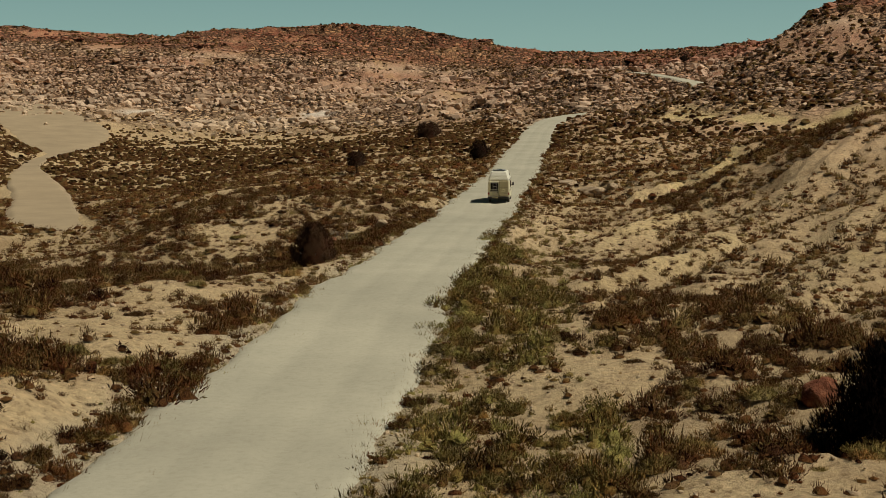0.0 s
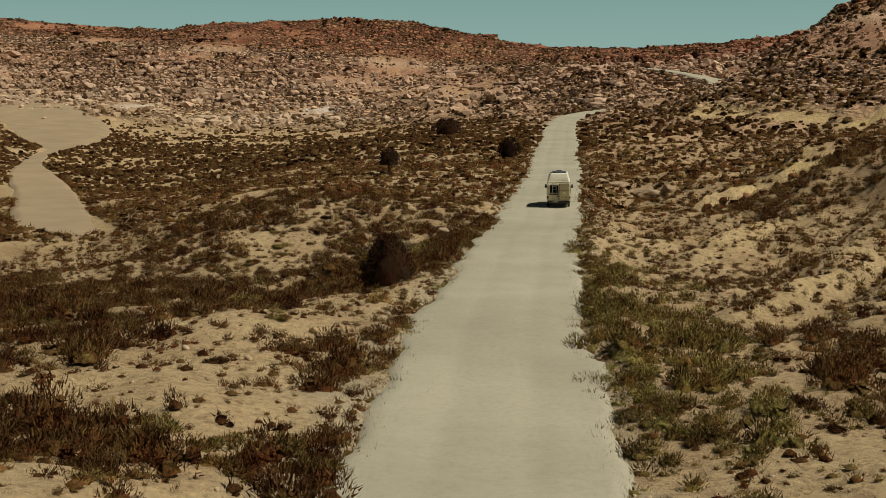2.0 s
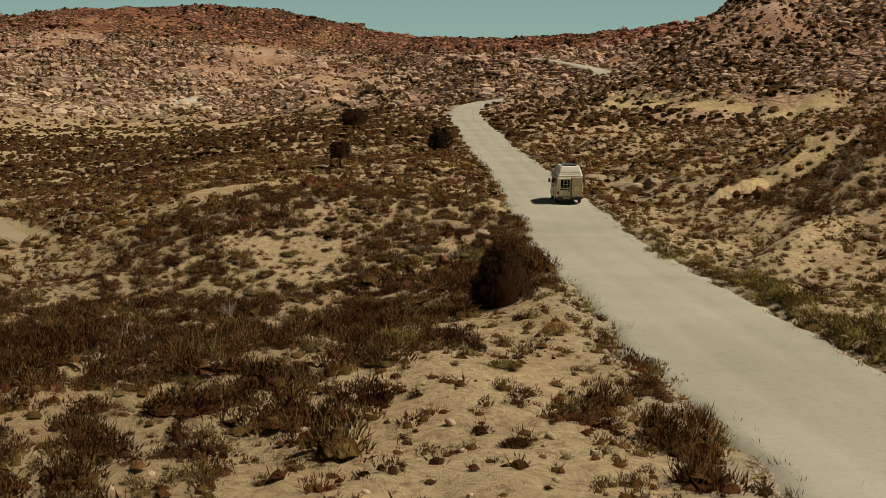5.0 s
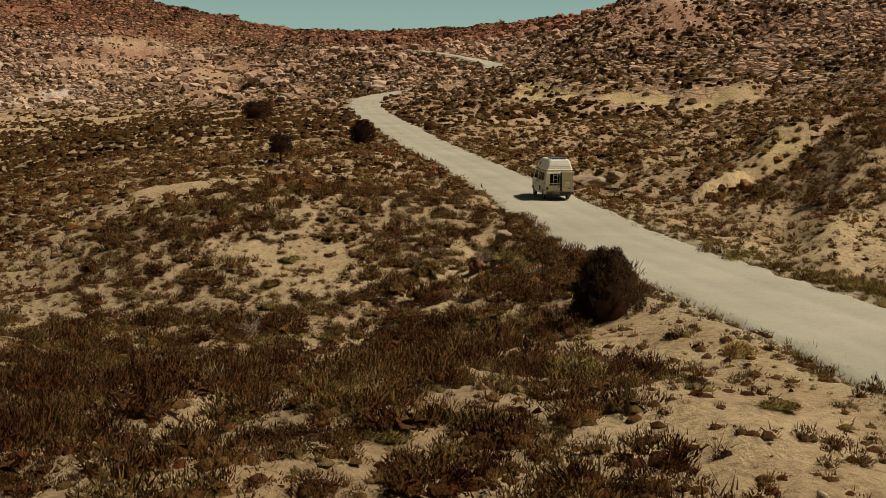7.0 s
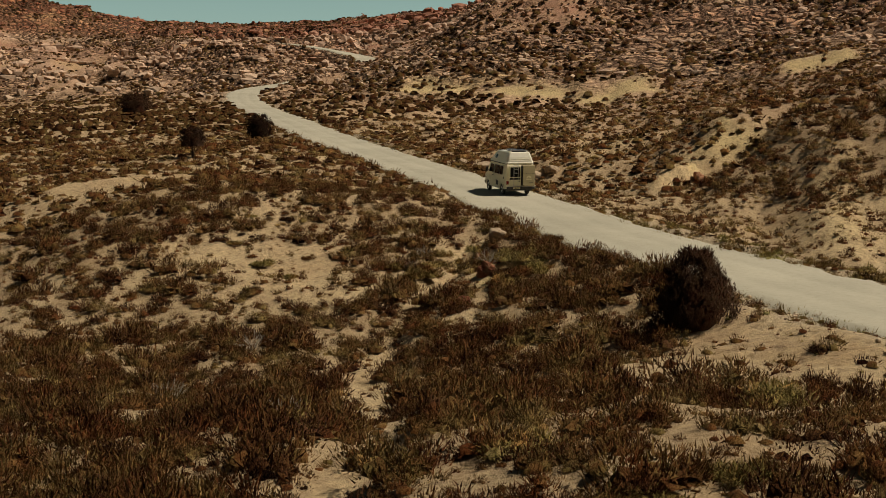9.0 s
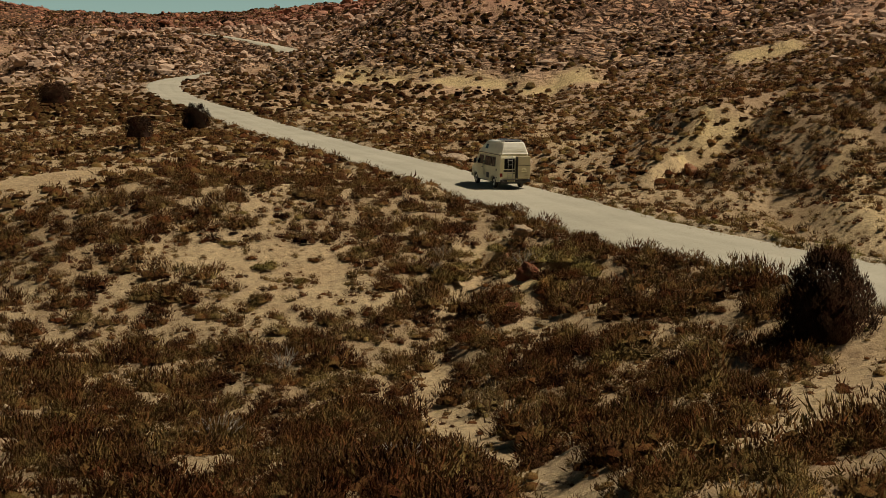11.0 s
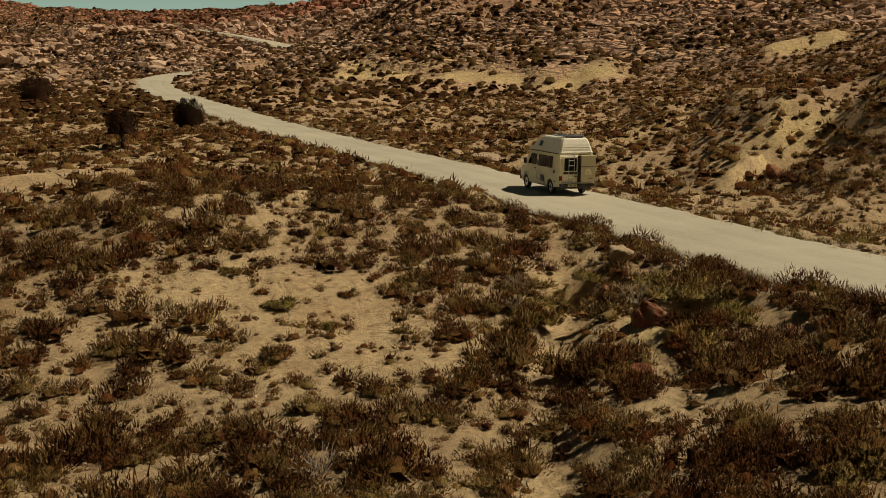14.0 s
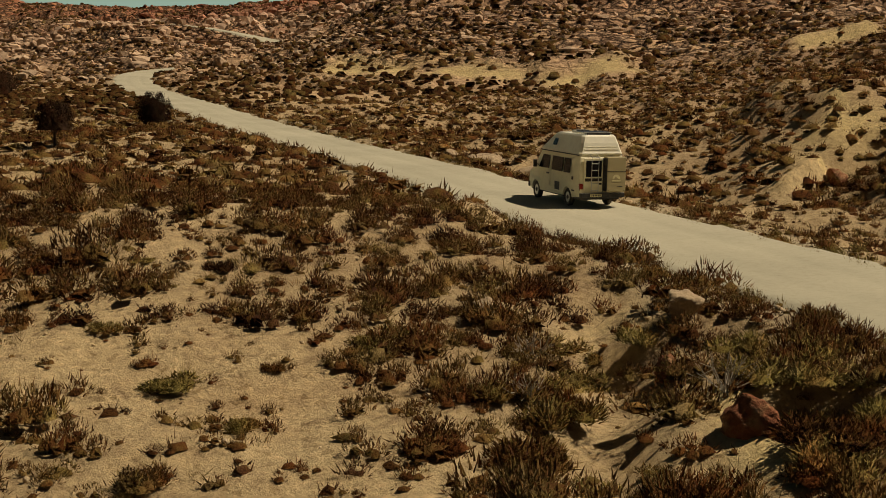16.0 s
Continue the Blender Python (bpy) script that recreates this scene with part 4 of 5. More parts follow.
def scatter(models, x, y, z, size, turn, pick, squash=None):
    """Places copies of the models: arrays of place, size and turn, and which model."""
    co_all, tri_all, nor_all, base = [], [], [], 0
    for m, model in enumerate(models):
        co, tri = model[:2]
        k = np.nonzero(pick == m)[0]
        if not len(k):
            continue
        c, s = np.cos(turn[k])[:, None], np.sin(turn[k])[:, None]
        px, py, pz = co[None, :, 0], co[None, :, 1], co[None, :, 2]
        sz = size[k][:, None]
        q = 1.0 if squash is None else squash[k][:, None]
        w = np.stack([x[k][:, None] + (c * px - s * py) * sz, y[k][:, None] + (s * px + c * py) * sz, z[k][:, None] + pz * sz * q], 2)
        co_all.append(w.reshape(-1, 3))
        tri_all.append((tri[None] + (np.arange(len(k)) * len(co))[:, None, None] + base).reshape(-1, 3))
        if len(model) > 2:
            nx, ny, nz = model[2][None, :, 0], model[2][None, :, 1], model[2][None, :, 2]
            nor_all.append(np.stack([c * nx - s * ny, s * nx + c * ny, nz + 0 * c], 2).reshape(-1, 3))
        base += w.shape[0] * w.shape[1]
    if nor_all:
        return np.vstack(co_all), np.vstack(tri_all), np.vstack(nor_all)
    return np.vstack(co_all), np.vstack(tri_all)


rng = np.random.default_rng(7)

# bare, sandy patches: x, y, half-widths, how bare
BARE = [(2.6, 28.0, 1.8, 4.0, 0.35), (-9.3, 28.7, 3.1, 9.5, 0.26), (-12.8, 41.6, 7.2, 7.2, 0.25), (-16.0, 49.0, 3.0, 2.0, 0.15),
        (-8.9, 56.1, 3.6, 6.8, 0.66), (-15.1, 60.0, 2.5, 1.0, 1.28), (-12.4, 61.3, 1.9, 1.0, 1.44), (-6.2, 61.5, 2.4, 4.5, 0.60),
        (-10.7, 62.4, 2.6, 2.7, 0.89), (-6.5, 65.0, 1.8, 3.0, 0.50), (16.0, 67.2, 4.8, 6.4, 0.30), (-17.0, 73.0, 1.8, 1.8, 0.40),
        (-12.2, 75.4, 1.3, 1.3, 1.30), (-10.6, 77.0, 1.2, 1.2, 1.00), (-9.5, 81.8, 0.9, 1.6, 0.70), (-12.8, 83.0, 1.5, 2.2, 0.60),
        (-15.0, 98.0, 3.0, 3.0, 0.25), (-15.0, 91.5, 5.2, 9.0, 0.40), (-17.6, 120.0, 7.2, 9.6, 0.25), (-70.0, 429.9, 110.0, 60.7, 0.25)]
# thick scrub
THICK = [(6.7, 26.3, 6.0, 4.5, 0.60), (-7.4, 31.0, 1.3, 10.0, 0.45), (1.6, 34.0, 1.6, 13.0, 0.40), (9.4, 35.4, 5.8, 7.9, 0.43),
         (-19.0, 46.0, 5.0, 7.0, 0.55), (-17.2, 54.1, 5.1, 3.7, 1.05), (-24.4, 59.1, 6.6, 7.9, 0.96), (6.9, 63.9, 3.2, 24.2, 0.36),
         (-12.2, 69.8, 5.6, 7.4, 0.9), (-22.8, 71.1, 10.6, 12.4, 1.25), (-20.7, 80.2, 5.6, 3.8, 0.7), (-28.5, 94.9, 10.8, 13.1, 0.72),
         (-8.5, 97.1, 6.7, 17.0, 0.4), (28.0, 101.8, 9.4, 8.9, 1.13), (-40.0, 112.0, 14.0, 32.0, 0.40), (26.6, 125.4, 9.3, 14.4, 0.44),
         (-19.8, 145.0, 35.2, 53.4, 0.34), (51.6, 148.1, 29.5, 36.4, 1.25), (-47.5, 211.3, 67.2, 74.2, 0.57), (-9.0, 85.5, 3.5, 4.5, 0.50)]


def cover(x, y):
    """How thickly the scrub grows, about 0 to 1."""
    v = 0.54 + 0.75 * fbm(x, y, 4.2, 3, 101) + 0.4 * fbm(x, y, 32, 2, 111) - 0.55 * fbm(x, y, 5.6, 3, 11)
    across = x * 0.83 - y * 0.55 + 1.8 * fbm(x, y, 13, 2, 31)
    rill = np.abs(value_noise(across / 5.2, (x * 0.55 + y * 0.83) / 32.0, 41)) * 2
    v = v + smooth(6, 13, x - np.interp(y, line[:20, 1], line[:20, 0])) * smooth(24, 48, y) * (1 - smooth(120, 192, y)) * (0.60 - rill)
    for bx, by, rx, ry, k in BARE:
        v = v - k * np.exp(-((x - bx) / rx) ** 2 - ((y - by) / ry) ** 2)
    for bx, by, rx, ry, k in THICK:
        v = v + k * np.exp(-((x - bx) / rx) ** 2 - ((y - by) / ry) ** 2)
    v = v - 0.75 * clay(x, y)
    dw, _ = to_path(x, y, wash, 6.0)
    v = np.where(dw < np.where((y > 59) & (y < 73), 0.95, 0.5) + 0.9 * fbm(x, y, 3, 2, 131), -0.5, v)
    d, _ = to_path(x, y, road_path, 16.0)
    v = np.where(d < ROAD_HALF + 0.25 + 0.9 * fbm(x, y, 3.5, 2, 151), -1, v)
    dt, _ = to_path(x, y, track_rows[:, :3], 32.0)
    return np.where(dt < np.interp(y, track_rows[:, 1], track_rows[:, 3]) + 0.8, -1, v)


# soil browns with the cover: fallen litter, and the scrub's shade as colour
litter_and_shade = ground.data.attributes.new("litter_and_shade", "FLOAT", "POINT")
litter_and_shade.data.foreach_set("value", smooth(0.55, 1.25, cover(gx.ravel(), gy.ravel())).astype(np.float32))


dust = ground.data.attributes.new("dust", "FLOAT", "POINT")
dd, _ = to_path(gx.ravel(), gy.ravel(), road_path, 16.0)
dust.data.foreach_set("value", (1 - smooth(0.0, 2.2, dd - ROAD_HALF + 1.6 * fbm(gx.ravel(), gy.ravel(), 3.0, 3, 161))).astype(np.float32))


def in_wedge(x, y):
    """Inside the stretch of valley that the road runs through."""
    return (x > -16 - 0.34 * y) & (x < 16 + 0.52 * y) & (y > 17)


def sow(per_area, x0, x1, y0, y1):
    """Places on a shaken grid over a field, thinned by the cover, so that plants keep some distance."""
    step = 1 / math.sqrt(per_area)
    x, y = np.meshgrid(np.arange(x0, x1, step), np.arange(y0, y1, step))
    x, y = x.ravel() + rng.uniform(-0.46, 0.46, x.size) * step, y.ravel() + rng.uniform(-0.46, 0.46, x.size) * step
    k = in_wedge(x, y)
    x, y = x[k], y[k]
    keep = cover(x, y) > rng.uniform(0.15, 0.85, len(x))
    return x[keep], y[keep]


# near bushes: things of their own
def bush_mesh(name, k, twigs):
    r = np.random.default_rng(200 + k)
    kind = k % 3
    lobes = []
    for q in range(8):
        # lobes of the bush, each a dense tuft of its own
        t, d = r.uniform(0, 6.28), 0.34 * math.sqrt(r.uniform(0, 1)) * (q > 0)
        rad, tall = r.uniform(0.15, 0.24), r.uniform(0.28, 0.42) * (1.15 - d) * (0.85, 1.05, 0.7)[kind]
        dx, dy = math.cos(t) * d, math.sin(t) * d
        lobes.append((dome(r, rad * 0.52, tall * 0.48, 5), dx, dy))
        lobes.append((fuzz(r, twigs, rad * 0.88, tall * 0.84, (0.10, 0.13, 0.085)[kind], 0.0115, (0.7, 1.0, 0.5)[kind], 0.38, 0.42), dx, dy))
    lobes.append((blades(r, twigs // 2, 0.44, 0.46, 0.003, 1.0, 0.2), 0, 0))
    co, tri, nor = rounded(r, lobes)
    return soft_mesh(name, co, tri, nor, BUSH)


KINDS = ["rounded brown-green scrub bush on sandy soil", "upright olive broom bush with thin dry twigs", "low rust-brown cushion bush on pale soil"]
masters = []
for k in range(9):
    ob = bush_mesh("bush", k, 120)
    tagged(ob, KINDS[k % 3], "bush", "scrub bushes")
    masters.append(ob)
# the bushes that stand out: x, y, breadth, kind
STANDING_WEST = [(-10.9, 34.2, 1.4, 1), (-9.4, 35.8, 0.9, 1), (-7.4, 35, 1.4, 0), (-7.1, 33.2, 1.1, 1), (-8, 27.9, 1.3, 0), (-9.1, 26.5, 1.1, 1), (-8.9, 24.5, 1, 1), (-7.5, 30.5, 1, 0), (-11.1, 43.8, 1.2, 0),
                 (-10.4, 50.2, 1.3, 2), (-13.3, 57.5, 2.2, 0), (-12.5, 55.9, 2.2, 1), (-16.3, 51.7, 1.6, 1), (-18.2, 51.4, 1.5, 0), (-7.8, 60.6, 1.1, 2), (-7.2, 57.5, 1.4, 1), (-10.5, 53.6, 1, 2), (-18.5, 55.2, 2.1, 1), (-9, 82.4, 1.3, 0)]
STANDING_WASH = [(-14.9, 90, 1.9, 2), (-15.9, 92.7, 1.1, 0), (-16.5, 86.4, 1.1, 0), (-14.6, 87.3, 1.3, 2), (-13.1, 89.6, 0.8, 1), (-11.2, 90, 1.2, 0), (-14.3, 96.2, 1, 2), (-12.6, 95.3, 1, 1), (-7, 89.6, 2.3, 0),
                 (-4.2, 86, 2, 1), (-2.5, 86, 1.8, 1), (-8.9, 85.6, 2.3, 1), (-10.2, 84.3, 2, 1), (-5.4, 82.6, 1.8, 1), (-7.3, 80.4, 2, 1), (-1.9, 92.5, 1.3, 1), (-5.9, 94.7, 1.7, 0), (-7.7, 91.5, 1.7, 0), (-10.1, 90.6, 1.3, 0)]
STANDING_EAST = [(-0.7, 32, 1.1, 1), (0.1, 30, 1.3, 1), (1.1, 36.8, 1.5, 1), (0.7, 42.9, 1.5, 1), (1.5, 27.5, 1.3, 0), (3.1, 30.1, 1.2, 2), (3.8, 29.2, 1.2, 0), (5.1, 27.9, 1.1, 2), (0.2, 27.5, 1.4, 1), (0.8, 25.2, 1.2, 1),
                 (2.6, 25.3, 1.3, 0), (4.3, 23.9, 1.2, 1), (-2.1, 34, 0.6, 1), (1.6, 24.5, 1, 2)]
# the dark hollow and the clumps along the wash
STANDING_HOLLOW = [(-6.3, 82.5, 2.2, 0), (-5.6, 83.8, 2.2, 1), (-4.9, 83, 2.0, 1), (-6.8, 80.9, 2.2, 0), (-5.8, 80.6, 2.0, 1), (-5, 81.6, 1.8, 0), (-4.2, 83.9, 1.9, 1), (-6.5, 88.6, 2.0, 0),
                   (-5.6, 89.6, 1.9, 2), (-7.6, 87.6, 2.0, 0), (-8.6, 86.8, 1.8, 2), (-9.8, 86.6, 2.0, 0), (-10.6, 87.2, 1.6, 2), (-10.8, 84.2, 2.0, 0), (-9.8, 83.4, 1.9, 0), (-5.2, 88.2, 1.7, 1)]
places = [(x, y, s, k) for group in (STANDING_WEST, STANDING_WASH, STANDING_HOLLOW, STANDING_EAST) for x, y, s, k in group]
bx, by = sow(0.32, -27, 24, 19, 94)
more = min(290 - len(places), len(bx))
places += [(bx[i], by[i], float(np.clip(rng.lognormal(0.0, 0.3), 0.5, 1.8)), int(rng.integers(0, 3))) for i in range(more)]
bz = land(np.array([p[0] for p in places]), np.array([p[1] for p in places]))
used = set()
for i, (x, y, s, kind) in enumerate(places):
    m = pose(x, y, bz[i] - 0.05, 0, 0, rng.uniform(0, 360)) @ Matrix.Diagonal((s, s, s * rng.uniform(0.6, 0.85) / max(1, s) ** 0.35, 1))
    which = kind + 3 * int(rng.integers(0, 3))
    ob = masters[which]
    if which in used:
        ob = ob.copy()
        scene.collection.objects.link(ob)
    used.add(which)
    ob.matrix_world = m


# the rest of the scrub
def shrub_model(k, lobes, sprays, length, width, sides=6, core=0.86):
    """A cushion of a few dense tufts with short sprays on them."""
    r = np.random.default_rng(300 + k)
    items = []
    for q in range(lobes):
        t, d = r.uniform(0, 6.28), (0.26 if lobes < 4 else 0.36) * (lobes > 1) * math.sqrt((q + 0.5) / lobes)
        rad, tall = (0.46 if lobes == 1 else r.uniform(0.20, 0.33)), r.uniform(0.26, 0.44)
        dx, dy = math.cos(t) * d, math.sin(t) * d
        items.append((dome(r, rad * core, tall * core, sides, 0.22, ((0.62, 0.80), (1.0, 0.06)) if core > 0.8 else ((0.62, 0.80), (1.0, 0.30))), dx, dy))
        if sprays:
            items.append((fuzz(r, sprays, rad, tall, length * r.uniform(0.7, 1.3), width, r.uniform(0.5, 1.0), 0.38, 0.5), dx, dy))
    return rounded(r, items)


def grow(name, models, x, y, median, spread, mat, label):
    z = land(x, y)
    s = np.clip(rng.lognormal(math.log(median), spread, len(x)), 0.25 * median, 1.75 * median)
    co, tri, nor = scatter(models, x, y, z - 0.05 * s, s, rng.uniform(0, 6.28, len(x)), rng.integers(0, len(models), len(x)), rng.uniform(0.7, 1.15, len(x)))
    return tagged(soft_mesh(name, co, tri, nor, mat), label, "scrub", kind="stuff")


mx, my = sow(1.5, -36, 40, 17, 106)
# the banks, basin and wash beside the road get the finest plants
by_road = (mx < 4) & (my < 80) | (mx > -26) & (mx < 0) | (mx < 13) & (my < 92) | (mx < 22) & (my < 56)
nx, ny = mx[by_road], my[by_road]
k = rng.integers(int(np.abs(road_path[:, 1] - 17).argmin()), int(np.abs(road_path[:, 1] - 140).argmin()), 300)
side = rng.choice([-1.0, 1.0], len(k)) * (ROAD_HALF + 0.35 + rng.exponential(0.55, len(k)))
nx, ny = np.r_[nx, road_path[k, 0] + side], np.r_[ny, road_path[k, 1] + rng.uniform(-0.4, 0.4, len(k))]
def in_ditch(x, y):
    """The damper strip along the eastern verge."""
    off = x - np.interp(y, line[:, 1], line[:, 0])
    return (off > 2.0) & (off < 8.5 + 3 * fbm(x, y, 9, 2, 171)) & (y < 100)


small = [shrub_model(q, 2 + q % 2, 56, 0.135, 0.0145, 4, 0.5) for q in range(14)]
wet = in_ditch(nx, ny)
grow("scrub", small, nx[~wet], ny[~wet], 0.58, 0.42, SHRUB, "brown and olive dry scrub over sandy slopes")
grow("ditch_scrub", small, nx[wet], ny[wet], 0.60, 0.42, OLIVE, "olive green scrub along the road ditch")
kx, ky = sow(0.6, -36, 13, 17, 106)
keep = ((kx < 4) & (ky < 80) | (kx > -26) & (kx < 0) | (kx < 13) & (ky < 50)) & (cover(kx, ky) > 0.62)
kx, ky = kx[keep], ky[keep]
# the basin and the dark gully on the eastern slope are thicker still
for dense, x0, x1, y0, y1 in ((0.40, -36, -10, 56, 84), (0.30, -12, -2, 67, 84), (0.5, 19, 34, 92, 110)):
    ex, ey = sow(dense, x0, x1, y0, y1)
    kx, ky = np.r_[kx, ex], np.r_[ky, ey]
clumps = [shrub_model(q + 40, 7, 78, 0.10, 0.0105, 4, 0.5) for q in range(10)]
wet = in_ditch(kx, ky)
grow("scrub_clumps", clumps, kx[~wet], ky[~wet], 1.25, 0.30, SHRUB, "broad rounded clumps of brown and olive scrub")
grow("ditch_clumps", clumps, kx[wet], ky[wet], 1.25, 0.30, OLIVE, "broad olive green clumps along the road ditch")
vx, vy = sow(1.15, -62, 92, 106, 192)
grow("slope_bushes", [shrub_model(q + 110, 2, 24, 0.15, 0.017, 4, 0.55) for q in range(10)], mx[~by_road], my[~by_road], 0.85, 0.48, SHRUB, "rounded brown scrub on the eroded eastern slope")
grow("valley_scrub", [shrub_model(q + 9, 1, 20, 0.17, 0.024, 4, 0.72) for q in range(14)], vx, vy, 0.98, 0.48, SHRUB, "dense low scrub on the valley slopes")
fx, fy = sow(0.36, -270, 210, 192, 576)
grow("hill_scrub", [shrub_model(20 + q, 1, 0, 0, 0, 4) for q in range(6)], fx, fy, 1.3, 0.5, HILL_SHRUB, "scattered dark scrub on the rocky hillsides")
ex, ey = sow(0.34, 14, 116, 192, 290)
lx, ly = sow(0.55, -118, 14, 192, 345)
grow("slope_scrub", [shrub_model(60 + q, 1, 6, 0.2, 0.035, 5, 0.84) for q in range(8)], np.r_[ex, lx], np.r_[ey, ly], 1.0, 0.48, HILL_SHRUB, "dense dark scrub where the hillsides meet the valley")
tx, ty = rng.uniform(-34, 24, 7500), rng.uniform(18, 104, 7500)
keep = in_wedge(tx, ty) & (cover(tx, ty) > -0.7)
grow("seedling_tufts", [shrub_model(80 + q, 1, 16, 0.30, 0.026, 4, 0.7) for q in range(6)], tx[keep], ty[keep], 0.34, 0.6, SHRUB, "tiny dry tufts dotted over bare sand")

# straw grass along the verges and between the bushes
k = rng.integers(int(np.abs(road_path[:, 1] - 17).argmin()), int(np.abs(road_path[:, 1] - 200).argmin()), 2600)
side = rng.choice([-1.0, 1.0], len(k)) * (ROAD_HALF + rng.exponential(0.7, len(k)) - 0.45)
gxs, gys = road_path[k, 0] + side, road_path[k, 1] + rng.uniform(-0.5, 0.5, len(k))
ox, oy = sow(0.4, -30, 30, 17, 100)
# a few weeds out on the gravel
k = rng.integers(int(np.abs(road_path[:, 1] - 20).argmin()), int(np.abs(road_path[:, 1] - 130).argmin()), 40)
ox, oy = np.r_[ox, road_path[k, 0] + rng.choice([-1.0, 1.0], 40) * rng.uniform(1.2, 2.5, 40)], np.r_[oy, road_path[k, 1]]
gxs, gys = np.r_[gxs, ox], np.r_[gys, oy]
grow("dry_grass", [rounded(np.random.default_rng(600 + q), [(fuzz(np.random.default_rng(600 + q), 24, 0.30, 0.12, 0.50, 0.010), 0, 0)]) for q in range(5)], gxs, gys, 0.42, 0.4, STRAW, "dry straw grass along the road verges")

k = rng.integers(int(np.abs(road_path[:, 1] - 17).argmin()), int(np.abs(road_path[:, 1] - 150).argmin()), 2200)
side = rng.choice([-1.0, 1.0], len(k)) * (ROAD_HALF - 0.35 + rng.exponential(0.65, len(k)))
grow("verge_weeds", [shrub_model(90 + q, 1, 18, 0.32, 0.024, 4, 0.6) for q in range(6)], road_path[k, 0] + side, road_path[k, 1] + rng.uniform(-0.5, 0.5, len(k)), 0.30, 0.5, OLIVE, "low olive weeds along the gravel's ragged edges")

# rocks and slabs on the hills, stones on the slopes
rocks = [stone(np.random.default_rng(400 + q), 0.55 + 0.09 * (q % 5)) for q in range(10)]
rx, ry = rng.uniform(-230, 190, 62000), rng.uniform(130, 560, 62000)
keep = in_wedge(rx, ry)
rx, ry = rx[keep], ry[keep]
b0 = broad(rx, ry)
bed = near_bed(b0 + 2.2 * fbm(rx, ry, 40, 2, 71))
rocky = smooth(6.4, 19, b0) * (0.12 + 0.85 * bed + 1.5 * fbm(rx, ry, 24, 3, 121)) + 0.35 * smooth(30, 60, rx) * smooth(11, 20, b0)
rocky = rocky * (1 - 0.6 * smooth(480, 520, ry)) * (1 - 0.75 * np.exp(-((rx - 30) / 60) ** 2 - ((ry - 485) / 38) ** 2))
dr, _ = to_path(rx, ry, road_path, 16.0)
keep = (rocky > rng.uniform(0.1, 1.0, len(rx))) & (dr > 5) & (clay(rx, ry) < 0.3)
rx, ry, bed = rx[keep], ry[keep], bed[keep]
slabs = (bed > 0.55) & (rng.uniform(0, 1, len(rx)) < 0.22)
rs = np.clip(rng.lognormal(0.0, 0.62, len(rx)) * np.where(slabs, 1.45, 1.0) * (0.62 + 0.66 * smooth(240, 420, ry)), 0.3, 1.9 + 2.4 * smooth(260, 400, ry)) * (1 - 0.45 * smooth(480, 520, ry))
# slabs lie along the contour
fall = np.arctan2(broad(rx, ry + 2) - broad(rx, ry - 2), broad(rx + 2, ry) - broad(rx - 2, ry))
turn = np.where(slabs, fall + np.pi / 2 + rng.normal(0, 0.25, len(rx)), rng.uniform(0, 6.28, len(rx)))
ledge = [(co * np.array([1.6, 0.95, 0.8]), tri) for co, tri in rocks]
pick = rng.integers(0, 10, len(rx)) + 10 * slabs
co, tri = scatter(rocks + ledge, rx, ry, land(rx, ry) + rs * 0.10, rs, turn, pick)
lx, ly = rng.uniform(-230, 120, 90000), rng.uniform(200, 560, 90000)
lb = broad(lx, ly) + 2.2 * fbm(lx, ly, 40, 2, 71)
keep = in_wedge(lx, ly) & (np.min([np.abs(lb - level) for level in (26, 45, 49.2, 53.5)], 0) < 0.22) & (fbm(lx, ly, 30, 2, 76) > -0.12) & (ly > 340) & (clay(lx, ly) < 0.3) & (to_path(lx, ly, road_path, 16.0)[0] > 7)
lx, ly = lx[keep], ly[keep]
fall = np.arctan2(broad(lx, ly + 2) - broad(lx, ly - 2), broad(lx + 2, ly) - broad(lx - 2, ly))
ls = np.clip(rng.lognormal(0.55, 0.4, len(lx)), 0.8, 3.6) * (1 - 0.4 * smooth(480, 520, ly))
shelf = [(c * np.array([2.6, 1.1, 0.62]), t) for c, t in rocks]
co2, tri2 = scatter(shelf, lx, ly, land(lx, ly) + 0.12 * ls, ls, fall + np.pi / 2 + rng.normal(0, 0.15, len(lx)), rng.integers(0, 10, len(lx)))
tagged(poly_mesh("hill_ledges", co2, tri2, ROCK), "long pale sandstone ledges along the hillside beds", "ledges", kind="stuff")
tagged(poly_mesh("hill_rocks", co, tri, ROCK), "tumbled sandstone blocks on the hillsides", "rocks", kind="stuff")
sx, sy = rng.uniform(-32, 40, 3500), rng.uniform(19, 120, 3500)
keep = in_wedge(sx, sy)
sx, sy = sx[keep], sy[keep]
ds, _ = to_path(sx, sy, road_path, 16.0)
keep = ds > 2.6
sx, sy = sx[keep], sy[keep]
# gravel thrown up along the verges
k = rng.integers(int(np.abs(road_path[:, 1] - 17).argmin()), int(np.abs(road_path[:, 1] - 120).argmin()), 2600)
side = rng.choice([-1.0, 1.0], len(k)) * (ROAD_HALF - 0.2 + rng.exponential(0.5, len(k)))
sx, sy = np.r_[sx, road_path[k, 0] + side], np.r_[sy, road_path[k, 1] + rng.uniform(-0.4, 0.4, len(k))]
ss = np.clip(rng.lognormal(-2.5, 0.55, len(sx)), 0.03, 0.3)
co, tri = scatter(rocks, sx, sy, land(sx, sy) + ss * 0.1, ss, rng.uniform(0, 6.28, len(sx)), rng.integers(0, 10, len(sx)))
